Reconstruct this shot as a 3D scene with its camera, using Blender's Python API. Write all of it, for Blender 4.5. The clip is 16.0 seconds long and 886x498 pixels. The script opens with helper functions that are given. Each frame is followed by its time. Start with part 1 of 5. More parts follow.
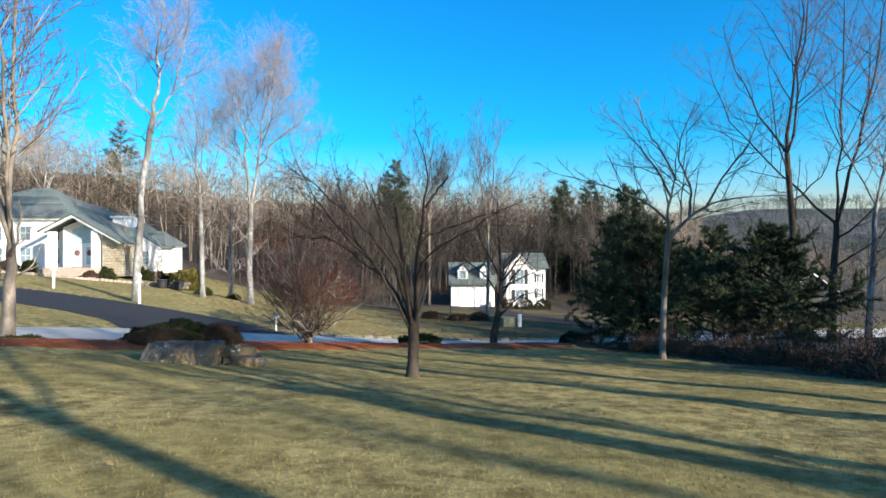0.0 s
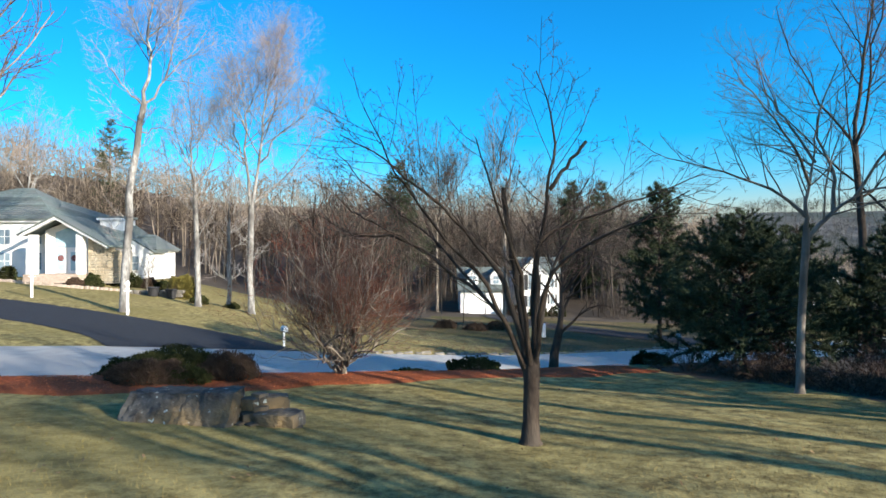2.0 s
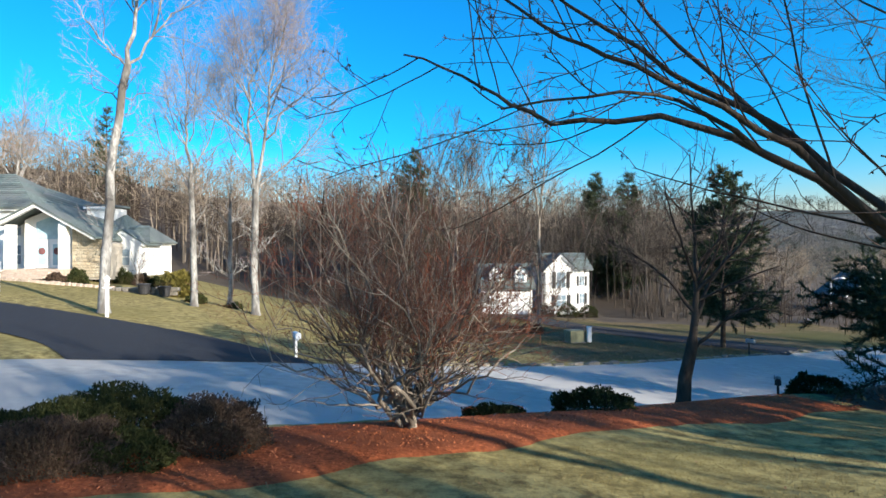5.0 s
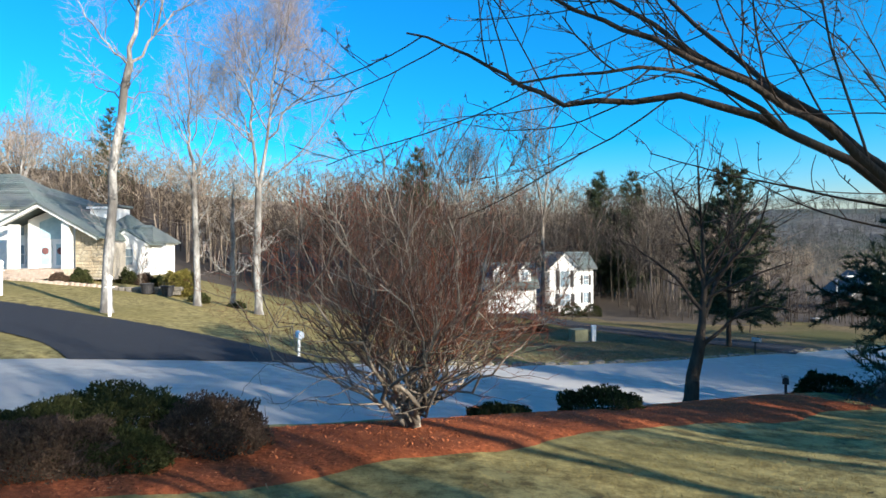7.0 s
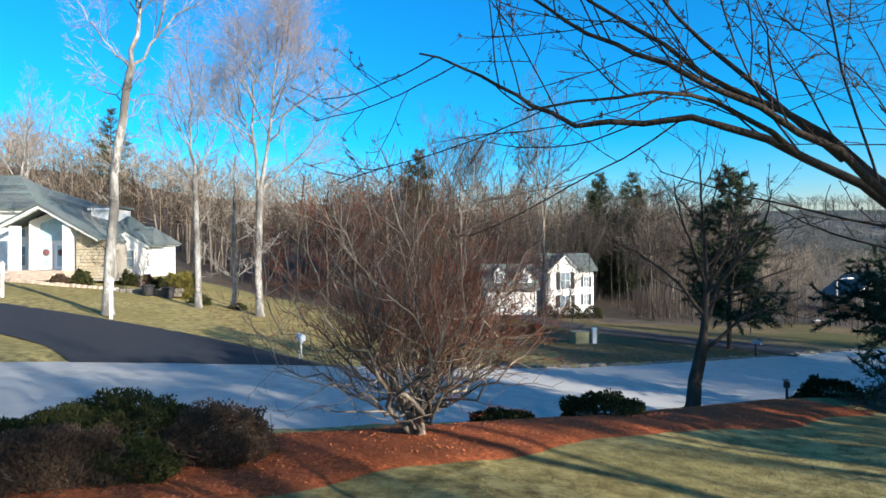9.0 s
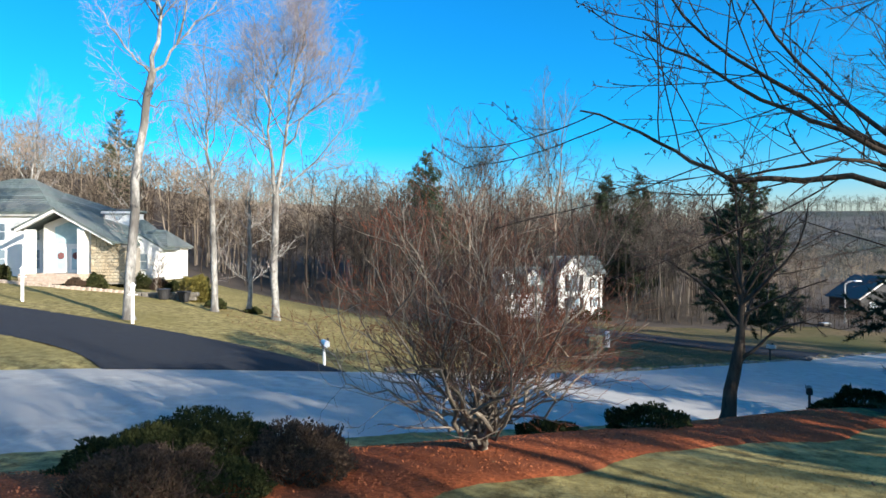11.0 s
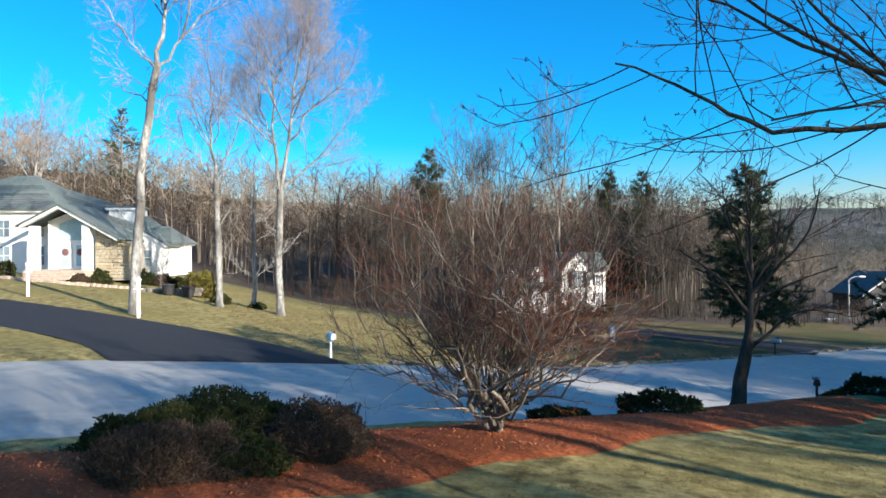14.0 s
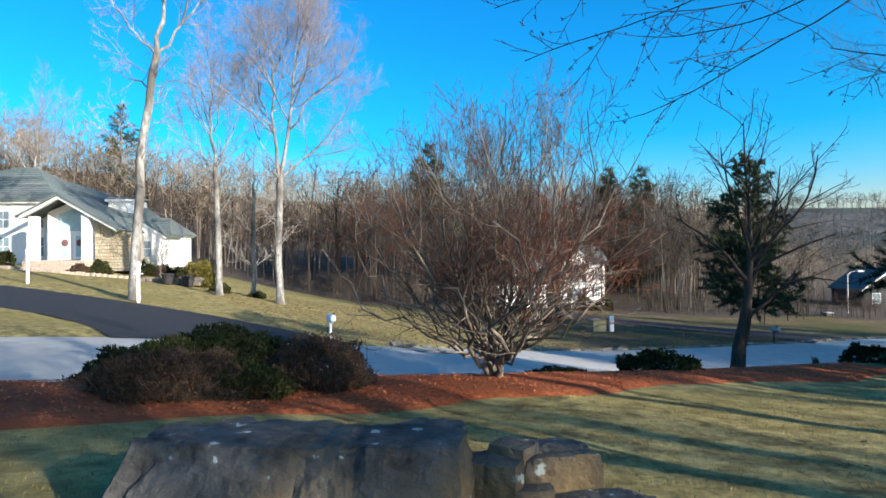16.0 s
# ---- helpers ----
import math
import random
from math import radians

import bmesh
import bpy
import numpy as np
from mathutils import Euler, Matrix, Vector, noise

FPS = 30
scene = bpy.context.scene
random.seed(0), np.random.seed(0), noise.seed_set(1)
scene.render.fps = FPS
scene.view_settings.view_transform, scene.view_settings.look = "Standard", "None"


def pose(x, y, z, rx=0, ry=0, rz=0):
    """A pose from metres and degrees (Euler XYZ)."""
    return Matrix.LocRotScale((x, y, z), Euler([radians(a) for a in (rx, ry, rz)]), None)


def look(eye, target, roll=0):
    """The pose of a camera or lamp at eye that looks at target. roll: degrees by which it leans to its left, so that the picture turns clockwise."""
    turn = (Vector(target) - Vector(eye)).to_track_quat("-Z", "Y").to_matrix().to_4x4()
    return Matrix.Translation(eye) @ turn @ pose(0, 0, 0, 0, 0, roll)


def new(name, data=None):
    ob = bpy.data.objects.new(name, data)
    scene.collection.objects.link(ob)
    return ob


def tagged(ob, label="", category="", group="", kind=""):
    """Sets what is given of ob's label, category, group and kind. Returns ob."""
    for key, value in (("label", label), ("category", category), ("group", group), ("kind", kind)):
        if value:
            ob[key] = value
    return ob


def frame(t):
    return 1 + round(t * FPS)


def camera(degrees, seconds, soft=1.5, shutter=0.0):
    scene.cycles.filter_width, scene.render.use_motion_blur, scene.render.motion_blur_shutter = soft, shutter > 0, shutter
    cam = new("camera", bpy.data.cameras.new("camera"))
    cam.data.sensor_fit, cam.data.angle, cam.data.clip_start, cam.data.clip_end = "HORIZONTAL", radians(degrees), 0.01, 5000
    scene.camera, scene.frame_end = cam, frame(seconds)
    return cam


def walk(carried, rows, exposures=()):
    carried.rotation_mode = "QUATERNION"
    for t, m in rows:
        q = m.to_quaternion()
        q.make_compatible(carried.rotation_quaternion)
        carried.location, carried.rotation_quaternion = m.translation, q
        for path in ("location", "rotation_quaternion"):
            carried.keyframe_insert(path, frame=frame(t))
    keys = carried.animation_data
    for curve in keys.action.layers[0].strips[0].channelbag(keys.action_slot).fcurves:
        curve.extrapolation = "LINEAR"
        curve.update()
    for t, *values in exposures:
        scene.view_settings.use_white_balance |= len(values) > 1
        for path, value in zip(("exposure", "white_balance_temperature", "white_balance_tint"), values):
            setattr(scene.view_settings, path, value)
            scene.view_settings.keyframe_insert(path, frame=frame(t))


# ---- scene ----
cam = camera(73.0, 16.0, soft=1.6)
METRES, EYE, TILT, LEAN, TURN = 15.0, 3.0, 0.0, 0.0, 0.0
ROWS = [
    (0.0, 0.0, 0.0, 0.0, 0.0, 0.0, -0.0),
    (0.5, -0.0308, 0.0329, 0.0004, -0.15, -0.08, 0.09),
    (1.0, -0.065, 0.0959, 0.0006, -0.35, 0.11, 0.09),
    (1.5, -0.1013, 0.1897, -0.0017, -0.53, 0.25, 0.12),
    (2.0, -0.138, 0.3002, -0.0014, -0.63, 0.4, 0.13),
    (2.5, -0.1708, 0.4078, -0.0024, -0.71, 0.32, 0.12),
    (3.0, -0.1988, 0.5046, -0.0036, -0.87, 0.2, 0.15),
    (3.5, -0.2338, 0.6068, -0.0095, -0.85, 0.31, 0.22),
    (4.0, -0.2602, 0.6844, -0.018, -0.61, 0.42, 0.11),
    (4.5, -0.2699, 0.7222, -0.0281, -0.39, 0.3, 0.03),
    (7.0, -0.2715, 0.7478, -0.0353, 0.09, 0.23, 0.16),
    (7.5, -0.2674, 0.747, -0.0329, 0.07, 0.27, 0.19),
    (8.0, -0.268, 0.7487, -0.0303, 0.07, 0.24, 0.17),
    (8.5, -0.2751, 0.7471, -0.0297, 0.15, 0.21, 0.17),
    (9.0, -0.2761, 0.746, -0.0285, 0.08, 0.3, 0.09),
    (11.5, -0.3512, 0.7324, -0.0066, 0.29, 0.33, 0.03),
    (12.0, -0.3547, 0.732, -0.0058, 0.35, 0.32, 0.04),
    (12.5, -0.349, 0.7315, -0.007, 0.3, 0.26, 0.13),
    (13.0, -0.3432, 0.7322, -0.01, 0.24, 0.21, 0.25),
    (13.5, -0.3446, 0.7335, -0.0186, 0.25, 0.2, 0.25),
    (14.0, -0.3521, 0.7351, -0.0273, 0.37, 0.19, 0.19),
    (14.5, -0.3532, 0.7357, -0.0392, 0.33, 0.24, 0.11),
    (15.0, -0.3512, 0.7349, -0.0534, 0.24, 0.23, 0.16),
    (15.5, -0.3529, 0.733, -0.0685, 0.27, 0.26, 0.19),
    (16.0, -0.3535, 0.7321, -0.0825, 0.3, 0.24, 0.2),
]
walk(cam, [(t, pose(0, 0, EYE, TILT, LEAN, TURN) @ pose(METRES * x, METRES * y, METRES * z, 90 + pitch, roll, yaw)) for t, x, y, z, yaw, pitch, roll in ROWS], [(0.0, 1.22), (16.0, 1.22)])


# ---- light ----
SUN_TO = Vector((0.785, -0.62, 0.0)).normalized()
SUN_EL = radians(19)
world = bpy.data.worlds.new("sky")
scene.world = world
world.use_nodes = True
wn = world.node_tree
bg = wn.nodes["Background"]
sky = wn.nodes.new("ShaderNodeTexSky")
sky.sky_type = "NISHITA"
sky.sun_disc = False
sky.sun_elevation = SUN_EL
sky.sun_rotation = math.atan2(SUN_TO.x, SUN_TO.y)
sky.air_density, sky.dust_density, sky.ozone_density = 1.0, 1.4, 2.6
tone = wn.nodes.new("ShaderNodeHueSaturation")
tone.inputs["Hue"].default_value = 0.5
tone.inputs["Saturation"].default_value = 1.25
# deep blue tint multiplied into the sky; the pale part keeps shade neutral
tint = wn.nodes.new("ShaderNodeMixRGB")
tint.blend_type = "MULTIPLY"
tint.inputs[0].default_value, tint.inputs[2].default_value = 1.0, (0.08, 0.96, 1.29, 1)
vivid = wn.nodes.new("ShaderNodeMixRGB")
# added blue fades where the sky is pale, low down and towards the sun
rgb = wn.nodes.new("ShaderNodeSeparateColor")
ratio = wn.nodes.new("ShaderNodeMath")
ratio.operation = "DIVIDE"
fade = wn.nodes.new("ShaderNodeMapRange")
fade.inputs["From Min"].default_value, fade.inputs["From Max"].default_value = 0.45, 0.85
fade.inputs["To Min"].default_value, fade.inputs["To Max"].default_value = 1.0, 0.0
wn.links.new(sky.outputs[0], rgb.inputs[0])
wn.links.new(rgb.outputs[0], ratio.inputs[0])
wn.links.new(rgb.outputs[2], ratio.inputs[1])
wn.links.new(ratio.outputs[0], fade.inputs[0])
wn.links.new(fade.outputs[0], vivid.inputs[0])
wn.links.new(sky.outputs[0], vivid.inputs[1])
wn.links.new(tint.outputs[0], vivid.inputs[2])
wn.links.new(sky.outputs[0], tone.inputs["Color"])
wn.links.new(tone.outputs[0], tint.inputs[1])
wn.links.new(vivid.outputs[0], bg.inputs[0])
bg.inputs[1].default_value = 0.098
sun = new("sun", bpy.data.lights.new("sun", "SUN"))
sun.data.energy, sun.data.angle, sun.data.color = 5.0, radians(0.6), (1.0, 0.92, 0.79)
to_sun = Vector((SUN_TO.x * math.cos(SUN_EL), SUN_TO.y * math.cos(SUN_EL), math.sin(SUN_EL)))
sun.matrix_world = look(to_sun * 50, (0, 0, 0))


# ---- materials ----
def material(name, c1, c2, scale=8.0, rough=0.85, bump=0.3, fine=None, c3=None, big=0.6, metal=0.0, stretch=(1, 1, 1), spec=0.3, island=0.0, deep=0.02):
    """Two-scale noise between c1 and c2, patches of c3, a bump, and a shift from piece to piece."""
    m = bpy.data.materials.new(name)
    m.use_nodes = True
    nt = m.node_tree
    N, L = nt.nodes, nt.links
    b = N["Principled BSDF"]
    b.inputs["Roughness"].default_value, b.inputs["Metallic"].default_value = rough, metal
    b.inputs["Specular IOR Level"].default_value = spec
    co = N.new("ShaderNodeTexCoord")
    mp = N.new("ShaderNodeMapping")
    mp.inputs["Scale"].default_value = stretch
    L.new(co.outputs["Object"], mp.inputs[0])
    n1 = N.new("ShaderNodeTexNoise")
    n1.inputs["Scale"].default_value, n1.inputs["Detail"].default_value, n1.inputs["Roughness"].default_value = scale, 6, 0.65
    n2 = N.new("ShaderNodeTexNoise")
    n2.inputs["Scale"].default_value, n2.inputs["Detail"].default_value = big, 3
    L.new(mp.outputs[0], n1.inputs[0]), L.new(mp.outputs[0], n2.inputs[0])
    r1 = N.new("ShaderNodeValToRGB")
    r1.color_ramp.elements[0].position, r1.color_ramp.elements[1].position = 0.32, 0.68
    r1.color_ramp.elements[0].color, r1.color_ramp.elements[1].color = (*c1, 1), (*c2, 1)
    L.new(n1.outputs[0], r1.inputs[0])
    col = r1.outputs[0]
    if c3:
        r2 = N.new("ShaderNodeValToRGB")
        r2.color_ramp.elements[0].position, r2.color_ramp.elements[1].position = 0.42, 0.62
        mix = N.new("ShaderNodeMixRGB")
        mix.inputs[2].default_value = (*c3, 1)
        L.new(n2.outputs[0], r2.inputs[0]), L.new(r2.outputs[0], mix.inputs[0]), L.new(col, mix.inputs[1])
        col = mix.outputs[0]
    if island:
        g = N.new("ShaderNodeNewGeometry")
        h = N.new("ShaderNodeHueSaturation")
        mr = N.new("ShaderNodeMapRange")
        mr.inputs["To Min"].default_value, mr.inputs["To Max"].default_value = 1 - island, 1 + island
        L.new(g.outputs["Random Per Island"], mr.inputs[0]), L.new(mr.outputs[0], h.inputs["Value"]), L.new(col, h.inputs["Color"])
        col = h.outputs[0]
    L.new(col, b.inputs["Base Color"])
    if bump:
        bp = N.new("ShaderNodeBump")
        bp.inputs["Strength"].default_value, bp.inputs["Distance"].default_value = bump, deep
        n3 = N.new("ShaderNodeTexNoise")
        n3.inputs["Scale"].default_value, n3.inputs["Detail"].default_value = fine or scale * 3, 4
        L.new(mp.outputs[0], n3.inputs[0]), L.new(n3.outputs[0], bp.inputs["Height"]), L.new(bp.outputs[0], b.inputs["Normal"])
    return m


M_LAWN = material("winter_lawn", (0.100, 0.077, 0.031), (0.345, 0.287, 0.118), 2.6, 0.95, 0.3, 14, (0.168, 0.140, 0.050), 0.19, spec=0.1, deep=0.05)
lawn_ramp = M_LAWN.node_tree.nodes["Color Ramp"].color_ramp
lawn_ramp.elements[0].position, lawn_ramp.elements[1].position = 0.40, 0.60
M_LAWN.node_tree.nodes["Color Ramp.001"].color_ramp.elements[1].color = (0.55, 0.55, 0.55, 1)
lawn_noise = M_LAWN.node_tree.nodes["Noise Texture"]
lawn_noise.inputs["Detail"].default_value, lawn_noise.inputs["Roughness"].default_value = 10, 0.78
M_BLADE = material("grass_blade", (0.085, 0.064, 0.026), (0.31, 0.242, 0.105), 2.6, 0.9, 0, None, (0.145, 0.117, 0.040), 0.19, spec=0.05, island=0.3)
M_MULCH = material("red_mulch", (0.1173, 0.02972, 0.01251), (0.42, 0.118, 0.045), 14, 0.95, 1.0, 45, (0.17, 0.055, 0.026), 0.9, spec=0.1)
M_CHIP = material("mulch_chip", (0.1275, 0.034, 0.01445), (0.48, 0.155, 0.065), 3, 0.9, 0, spec=0.1, island=0.6)
M_ROAD = material("worn_road", (0.3031, 0.2933, 0.2737), (0.4595, 0.4399, 0.4008), 1.6, 0.9, 0.35, 140, (0.3715, 0.3568, 0.3324), 0.25, spec=0.25)
M_DRIVE = material("dark_asphalt", (0.013, 0.0145, 0.019), (0.028, 0.031, 0.038), 3.0, 0.9, 0.4, 120, (0.020, 0.022, 0.027), 0.3, spec=0.25)
M_KERB = material("kerb_stone", (0.102, 0.0935, 0.08075), (0.221, 0.1997, 0.17), 5, 0.9, 0.6, island=0.3)
M_BARK_D = material("dark_bark", (0.026, 0.019, 0.015), (0.092, 0.069, 0.054), 9, 0.95, 0.9, 40, (0.06, 0.05, 0.041), 1.5, stretch=(1, 1, 0.3), spec=0.1)
M_BARK_T = material("brown_twig", (0.06, 0.041, 0.033), (0.17, 0.115, 0.092), 2, 0.9, 0, spec=0.15, island=0.3)
M_BARK_B = material("pale_bark", (0.10, 0.098, 0.094), (0.42, 0.41, 0.39), 7, 0.9, 1.0, 22, (0.10, 0.094, 0.088), 1.3, stretch=(1, 1, 0.35), spec=0.15)
M_TWIG_B = material("pale_twig", (0.19, 0.155, 0.145), (0.36, 0.30, 0.285), 2, 0.9, 0, spec=0.15, island=0.25)
M_BARK_S = material("shrub_bark", (0.13, 0.108, 0.088), (0.36, 0.305, 0.25), 8, 0.9, 0.6, 40, (0.091, 0.078, 0.065), 2, stretch=(1, 1, 0.4), spec=0.15)
M_TWIG_S = material("shrub_twig", (0.075, 0.045, 0.035), (0.17, 0.088, 0.062), 1.5, 0.9, 0, None, (0.20, 0.062, 0.034), 0.5, spec=0.15, island=0.3)
M_WOODS = material("woods_bark", (0.034, 0.029, 0.025), (0.13, 0.112, 0.096), 0.25, 0.95, 0, None, (0.04428, 0.03247, 0.02539), 0.03, spec=0.1, island=0.35)
# paler than the near woods: distance haze and sun put into the colour
M_FARWOODS_HAZED = material("far_woods_hazed_bark", (0.11, 0.092, 0.075), (0.29, 0.245, 0.198), 0.2, 0.95, 0, None, (0.20, 0.162, 0.126), 0.02, spec=0.1, island=0.3)
M_PINE = material("pine_needle", (0.018, 0.030, 0.017), (0.062, 0.086, 0.042), 0.7, 0.8, 0, None, (0.05, 0.062, 0.028), 0.4, spec=0.25, island=0.4)
M_YEW = material("yew_leaf", (0.012, 0.017, 0.007), (0.042, 0.052, 0.018), 1.2, 0.9, 0, None, (0.048, 0.050, 0.020), 0.8, spec=0.08, island=0.45)
M_OLIVE = material("olive_leaf", (0.0935, 0.085, 0.017), (0.204, 0.17, 0.0425), 1.2, 0.75, 0, spec=0.3, island=0.35)
M_RUST = material("rust_leaf", (0.040, 0.027, 0.019), (0.095, 0.063, 0.044), 1.2, 0.85, 0, spec=0.2, island=0.4)
M_ROCK = material("weathered_rock", (0.018, 0.018, 0.0175), (0.115, 0.114, 0.108), 4.5, 0.92, 1.0, 26, (0.16, 0.115, 0.062), 0.95, spec=0.2)
rn, rl = M_ROCK.node_tree.nodes, M_ROCK.node_tree.links
spots_n = rn.new("ShaderNodeTexNoise")
spots_n.inputs["Scale"].default_value, spots_n.inputs["Detail"].default_value = 9.0, 3
spots_r = rn.new("ShaderNodeValToRGB")
spots_r.color_ramp.elements[0].position, spots_r.color_ramp.elements[1].position = 0.66, 0.70
spots_m = rn.new("ShaderNodeMixRGB")
spots_m.inputs[2].default_value = (0.36, 0.39, 0.35, 1)
was = rn["Principled BSDF"].inputs["Base Color"].links[0].from_socket
rl.new(rn["Texture Coordinate"].outputs["Object"], spots_n.inputs[0])
rl.new(spots_n.outputs[0], spots_r.inputs[0])
rl.new(spots_r.outputs[0], spots_m.inputs[0])
rl.new(was, spots_m.inputs[1])
rl.new(spots_m.outputs[0], rn["Principled BSDF"].inputs["Base Color"])
M_SIDING = material("white_siding", (0.70, 0.70, 0.69), (0.80, 0.80, 0.79), 1.2, 0.6, 0.1, 8, (0.74, 0.735, 0.71), 0.4)
M_TRIM = material("white_trim", (0.76, 0.76, 0.75), (0.83, 0.83, 0.82), 2, 0.5, 0.05)
M_STONEWALL = material("tan_stone", (0.27, 0.235, 0.17), (0.48, 0.43, 0.33), 4, 0.9, 0.6, 20, (0.36, 0.30, 0.21), 0.9, island=0.35)
M_MORTAR = material("mortar", (0.26, 0.23, 0.19), (0.36, 0.33, 0.28), 8, 0.95, 0.4)
M_SHINGLE = material("grey_shingle", (0.075, 0.10, 0.096), (0.16, 0.195, 0.185), 5, 0.9, 0.5, 25, (0.12, 0.135, 0.135), 0.5, island=0.25)
M_SHUTTER = material("dark_shutter", (0.02, 0.022, 0.026), (0.04, 0.042, 0.048), 6, 0.6, 0.1)
M_GLASS = material("window_glass", (0.16, 0.22, 0.27), (0.24, 0.31, 0.36), 0.7, 0.08, 0, spec=0.8)
M_DOOR = material("blue_door_glass", (0.30, 0.45, 0.52), (0.42, 0.58, 0.64), 1.5, 0.15, 0, spec=0.7)
M_WREATH = material("wreath", (0.10, 0.04, 0.04), (0.22, 0.10, 0.10), 9, 0.9, 0.5)
M_GREEN_M = material("green_metal", (0.16, 0.16, 0.092), (0.224, 0.22, 0.132), 5, 0.6, 0.1)
M_PINKSTONE = material("walk_stone", (0.306, 0.238, 0.187), (0.4675, 0.3825, 0.3145), 4, 0.9, 0.5, island=0.2)
M_DARKMETAL = material("dark_metal", (0.02, 0.02, 0.022), (0.05, 0.05, 0.055), 8, 0.5, 0.1, metal=0.3)
M_GREYMETAL = material("grey_metal", (0.32, 0.33, 0.34), (0.45, 0.46, 0.47), 6, 0.45, 0.1, metal=0.6)
M_DEADLEAF = material("dead_leaf", (0.0935, 0.0527, 0.0255), (0.2295, 0.1445, 0.0765), 2, 0.85, 0, island=0.4)
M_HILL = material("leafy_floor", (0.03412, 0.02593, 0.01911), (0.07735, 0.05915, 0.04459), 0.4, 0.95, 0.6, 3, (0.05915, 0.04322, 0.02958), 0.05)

M_LEAFLAWN = material("leafy_lawn", (0.062, 0.046, 0.024), (0.20, 0.148, 0.078), 1.8, 0.95, 0.6, 9, (0.075, 0.072, 0.026), 0.12, spec=0.1, deep=0.05)
# distance haze put into the ridge's grey colour, plus dark green evergreen patches
M_RIDGE_HAZED = material("hazed_ridge_woods", (0.05, 0.052, 0.052), (0.15, 0.142, 0.132), 0.11, 0.95, 1.0, 0.3, (0.055, 0.066, 0.055), 0.012, deep=3.0)


# ---- the lie of the land ----
def smooth(a, b, x):
    t = np.clip((np.asarray(x, float) - a) / (b - a), 0, 1)
    return t * t * (3 - 2 * t)


def soft(x, w):
    """A ramp that turns smoothly from flat to slope 1 over about w."""
    return w * np.logaddexp(0, np.asarray(x, float) / w)


def along(x, y):
    return 0.865 * x + 0.502 * y


def across(x, y):
    return -0.502 * x + 0.865 * y


def spot(u, v):
    return 0.865 * u - 0.502 * v, 0.502 * u + 0.865 * v


NEAR_EDGE, FAR_EDGE = 26.4, 36.5


def road_z(u):
    return -0.92 - 0.035 * u - 0.085 * soft(u + 1.0, 2.5) + 0.072 * soft(u - 23, 4.0)


def lawn_z(x, y):
    return 0.17 - 0.05 * np.asarray(x, float) + 0.03 * soft(x, 1.0) - 0.095 * (np.asarray(y, float) - 12.8)


def bed(u, v):
    """How far a spot lies inside the mulch bed, 0 to 1."""
    w = 0.2 * np.sin(u * 0.7) + 0.12 * np.sin(u * 1.9 + 1) - 0.8 * np.exp(-((u - 10.5) / 2.2) ** 2)
    return smooth(18.0, 18.5, v + w) * (1 - smooth(16.5, 18.0, u)) * (1 - smooth(21.6, 22.4, v + 0.1 * np.sin(u)))


def drive_edges(s):
    """The two edges of the drive at s, 0 at the road to 1 far up, with rounded bends."""
    k = [0, 0.25, 0.5, 0.75, 1]

    def bend(values):
        return sum(np.interp(np.clip(np.asarray(s) + d, 0, 1) * (np.asarray(s) > 0.001), k, values) for d in (-0.1, -0.05, 0, 0.05, 0.1)) / 5
    return ((bend([-9.3, -15.0, -21.6, -30.7, -47.0]), bend([36.5, 40.0, 42.1, 45.0, 49.5])),
            (bend([-17.1, -19.8, -24.0, -33.0, -48.0]), bend([31.95, 34.5, 36.3, 39.6, 44.0])))


def height(x, y):
    x, y = np.asarray(x, float), np.asarray(y, float)
    u, v = along(x, y), across(x, y)
    r = road_z(u)
    near = lawn_z(x, np.minimum(y, 60)) + 0.10 * np.exp(-((v - 19.9) / 1.2) ** 2)
    left = 1 - smooth(6, 32, u)
    far = r + (0.04 * left - 0.012 * (1 - left)) * np.clip(v - FAR_EDGE, 0, 60) + 0.06 * smooth(FAR_EDGE - 0.2, FAR_EDGE + 0.8, v)
    z = near + (r - near) * smooth(19.9, NEAR_EDGE + 0.3, v)
    z = z + (far - z) * smooth(FAR_EDGE - 1, FAR_EDGE + 0.5, v)
    # the wooded hills behind
    d = np.hypot(x, y)
    az = np.arctan2(x, np.maximum(y, 1))
    hill = 31 * smooth(88, 290, d) * (1 - 0.75 * smooth(0.12, 0.5, az)) + (40 + 46 * smooth(0.25, 0.5, az)) * smooth(380, 900, d)
    return np.where(v > 30, z + hill * smooth(30, 60, v), z + 20 * smooth(250, 800, d))


def road_sink(x, y):
    u, v = along(x, y), across(x, y)
    return 0.10 * smooth(NEAR_EDGE + 0.05, NEAR_EDGE + 0.5, v) * (1 - smooth(FAR_EDGE - 0.5, FAR_EDGE - 0.05, v))


def drive_sink(x, y):
    """The drive's bed lies lower than the turf beside it."""
    x, y = np.asarray(x, float), np.asarray(y, float)
    lo = np.interp(x, [-48, -33, -24, -19.6, -17.4, -13, -9.6], [44.0, 39.6, 36.3, 34.4, 32.4, 34.8, 37.0])
    hi = np.interp(x, [-47, -30.7, -21.6, -15, -9.6], [49.5, 45, 42.1, 40, 37])
    return np.where((x > -52) & (x < -9.6), 0.07 * smooth(lo + 0.05, lo + 0.4, y) * (1 - smooth(hi - 0.4, hi - 0.05, y)), 0)


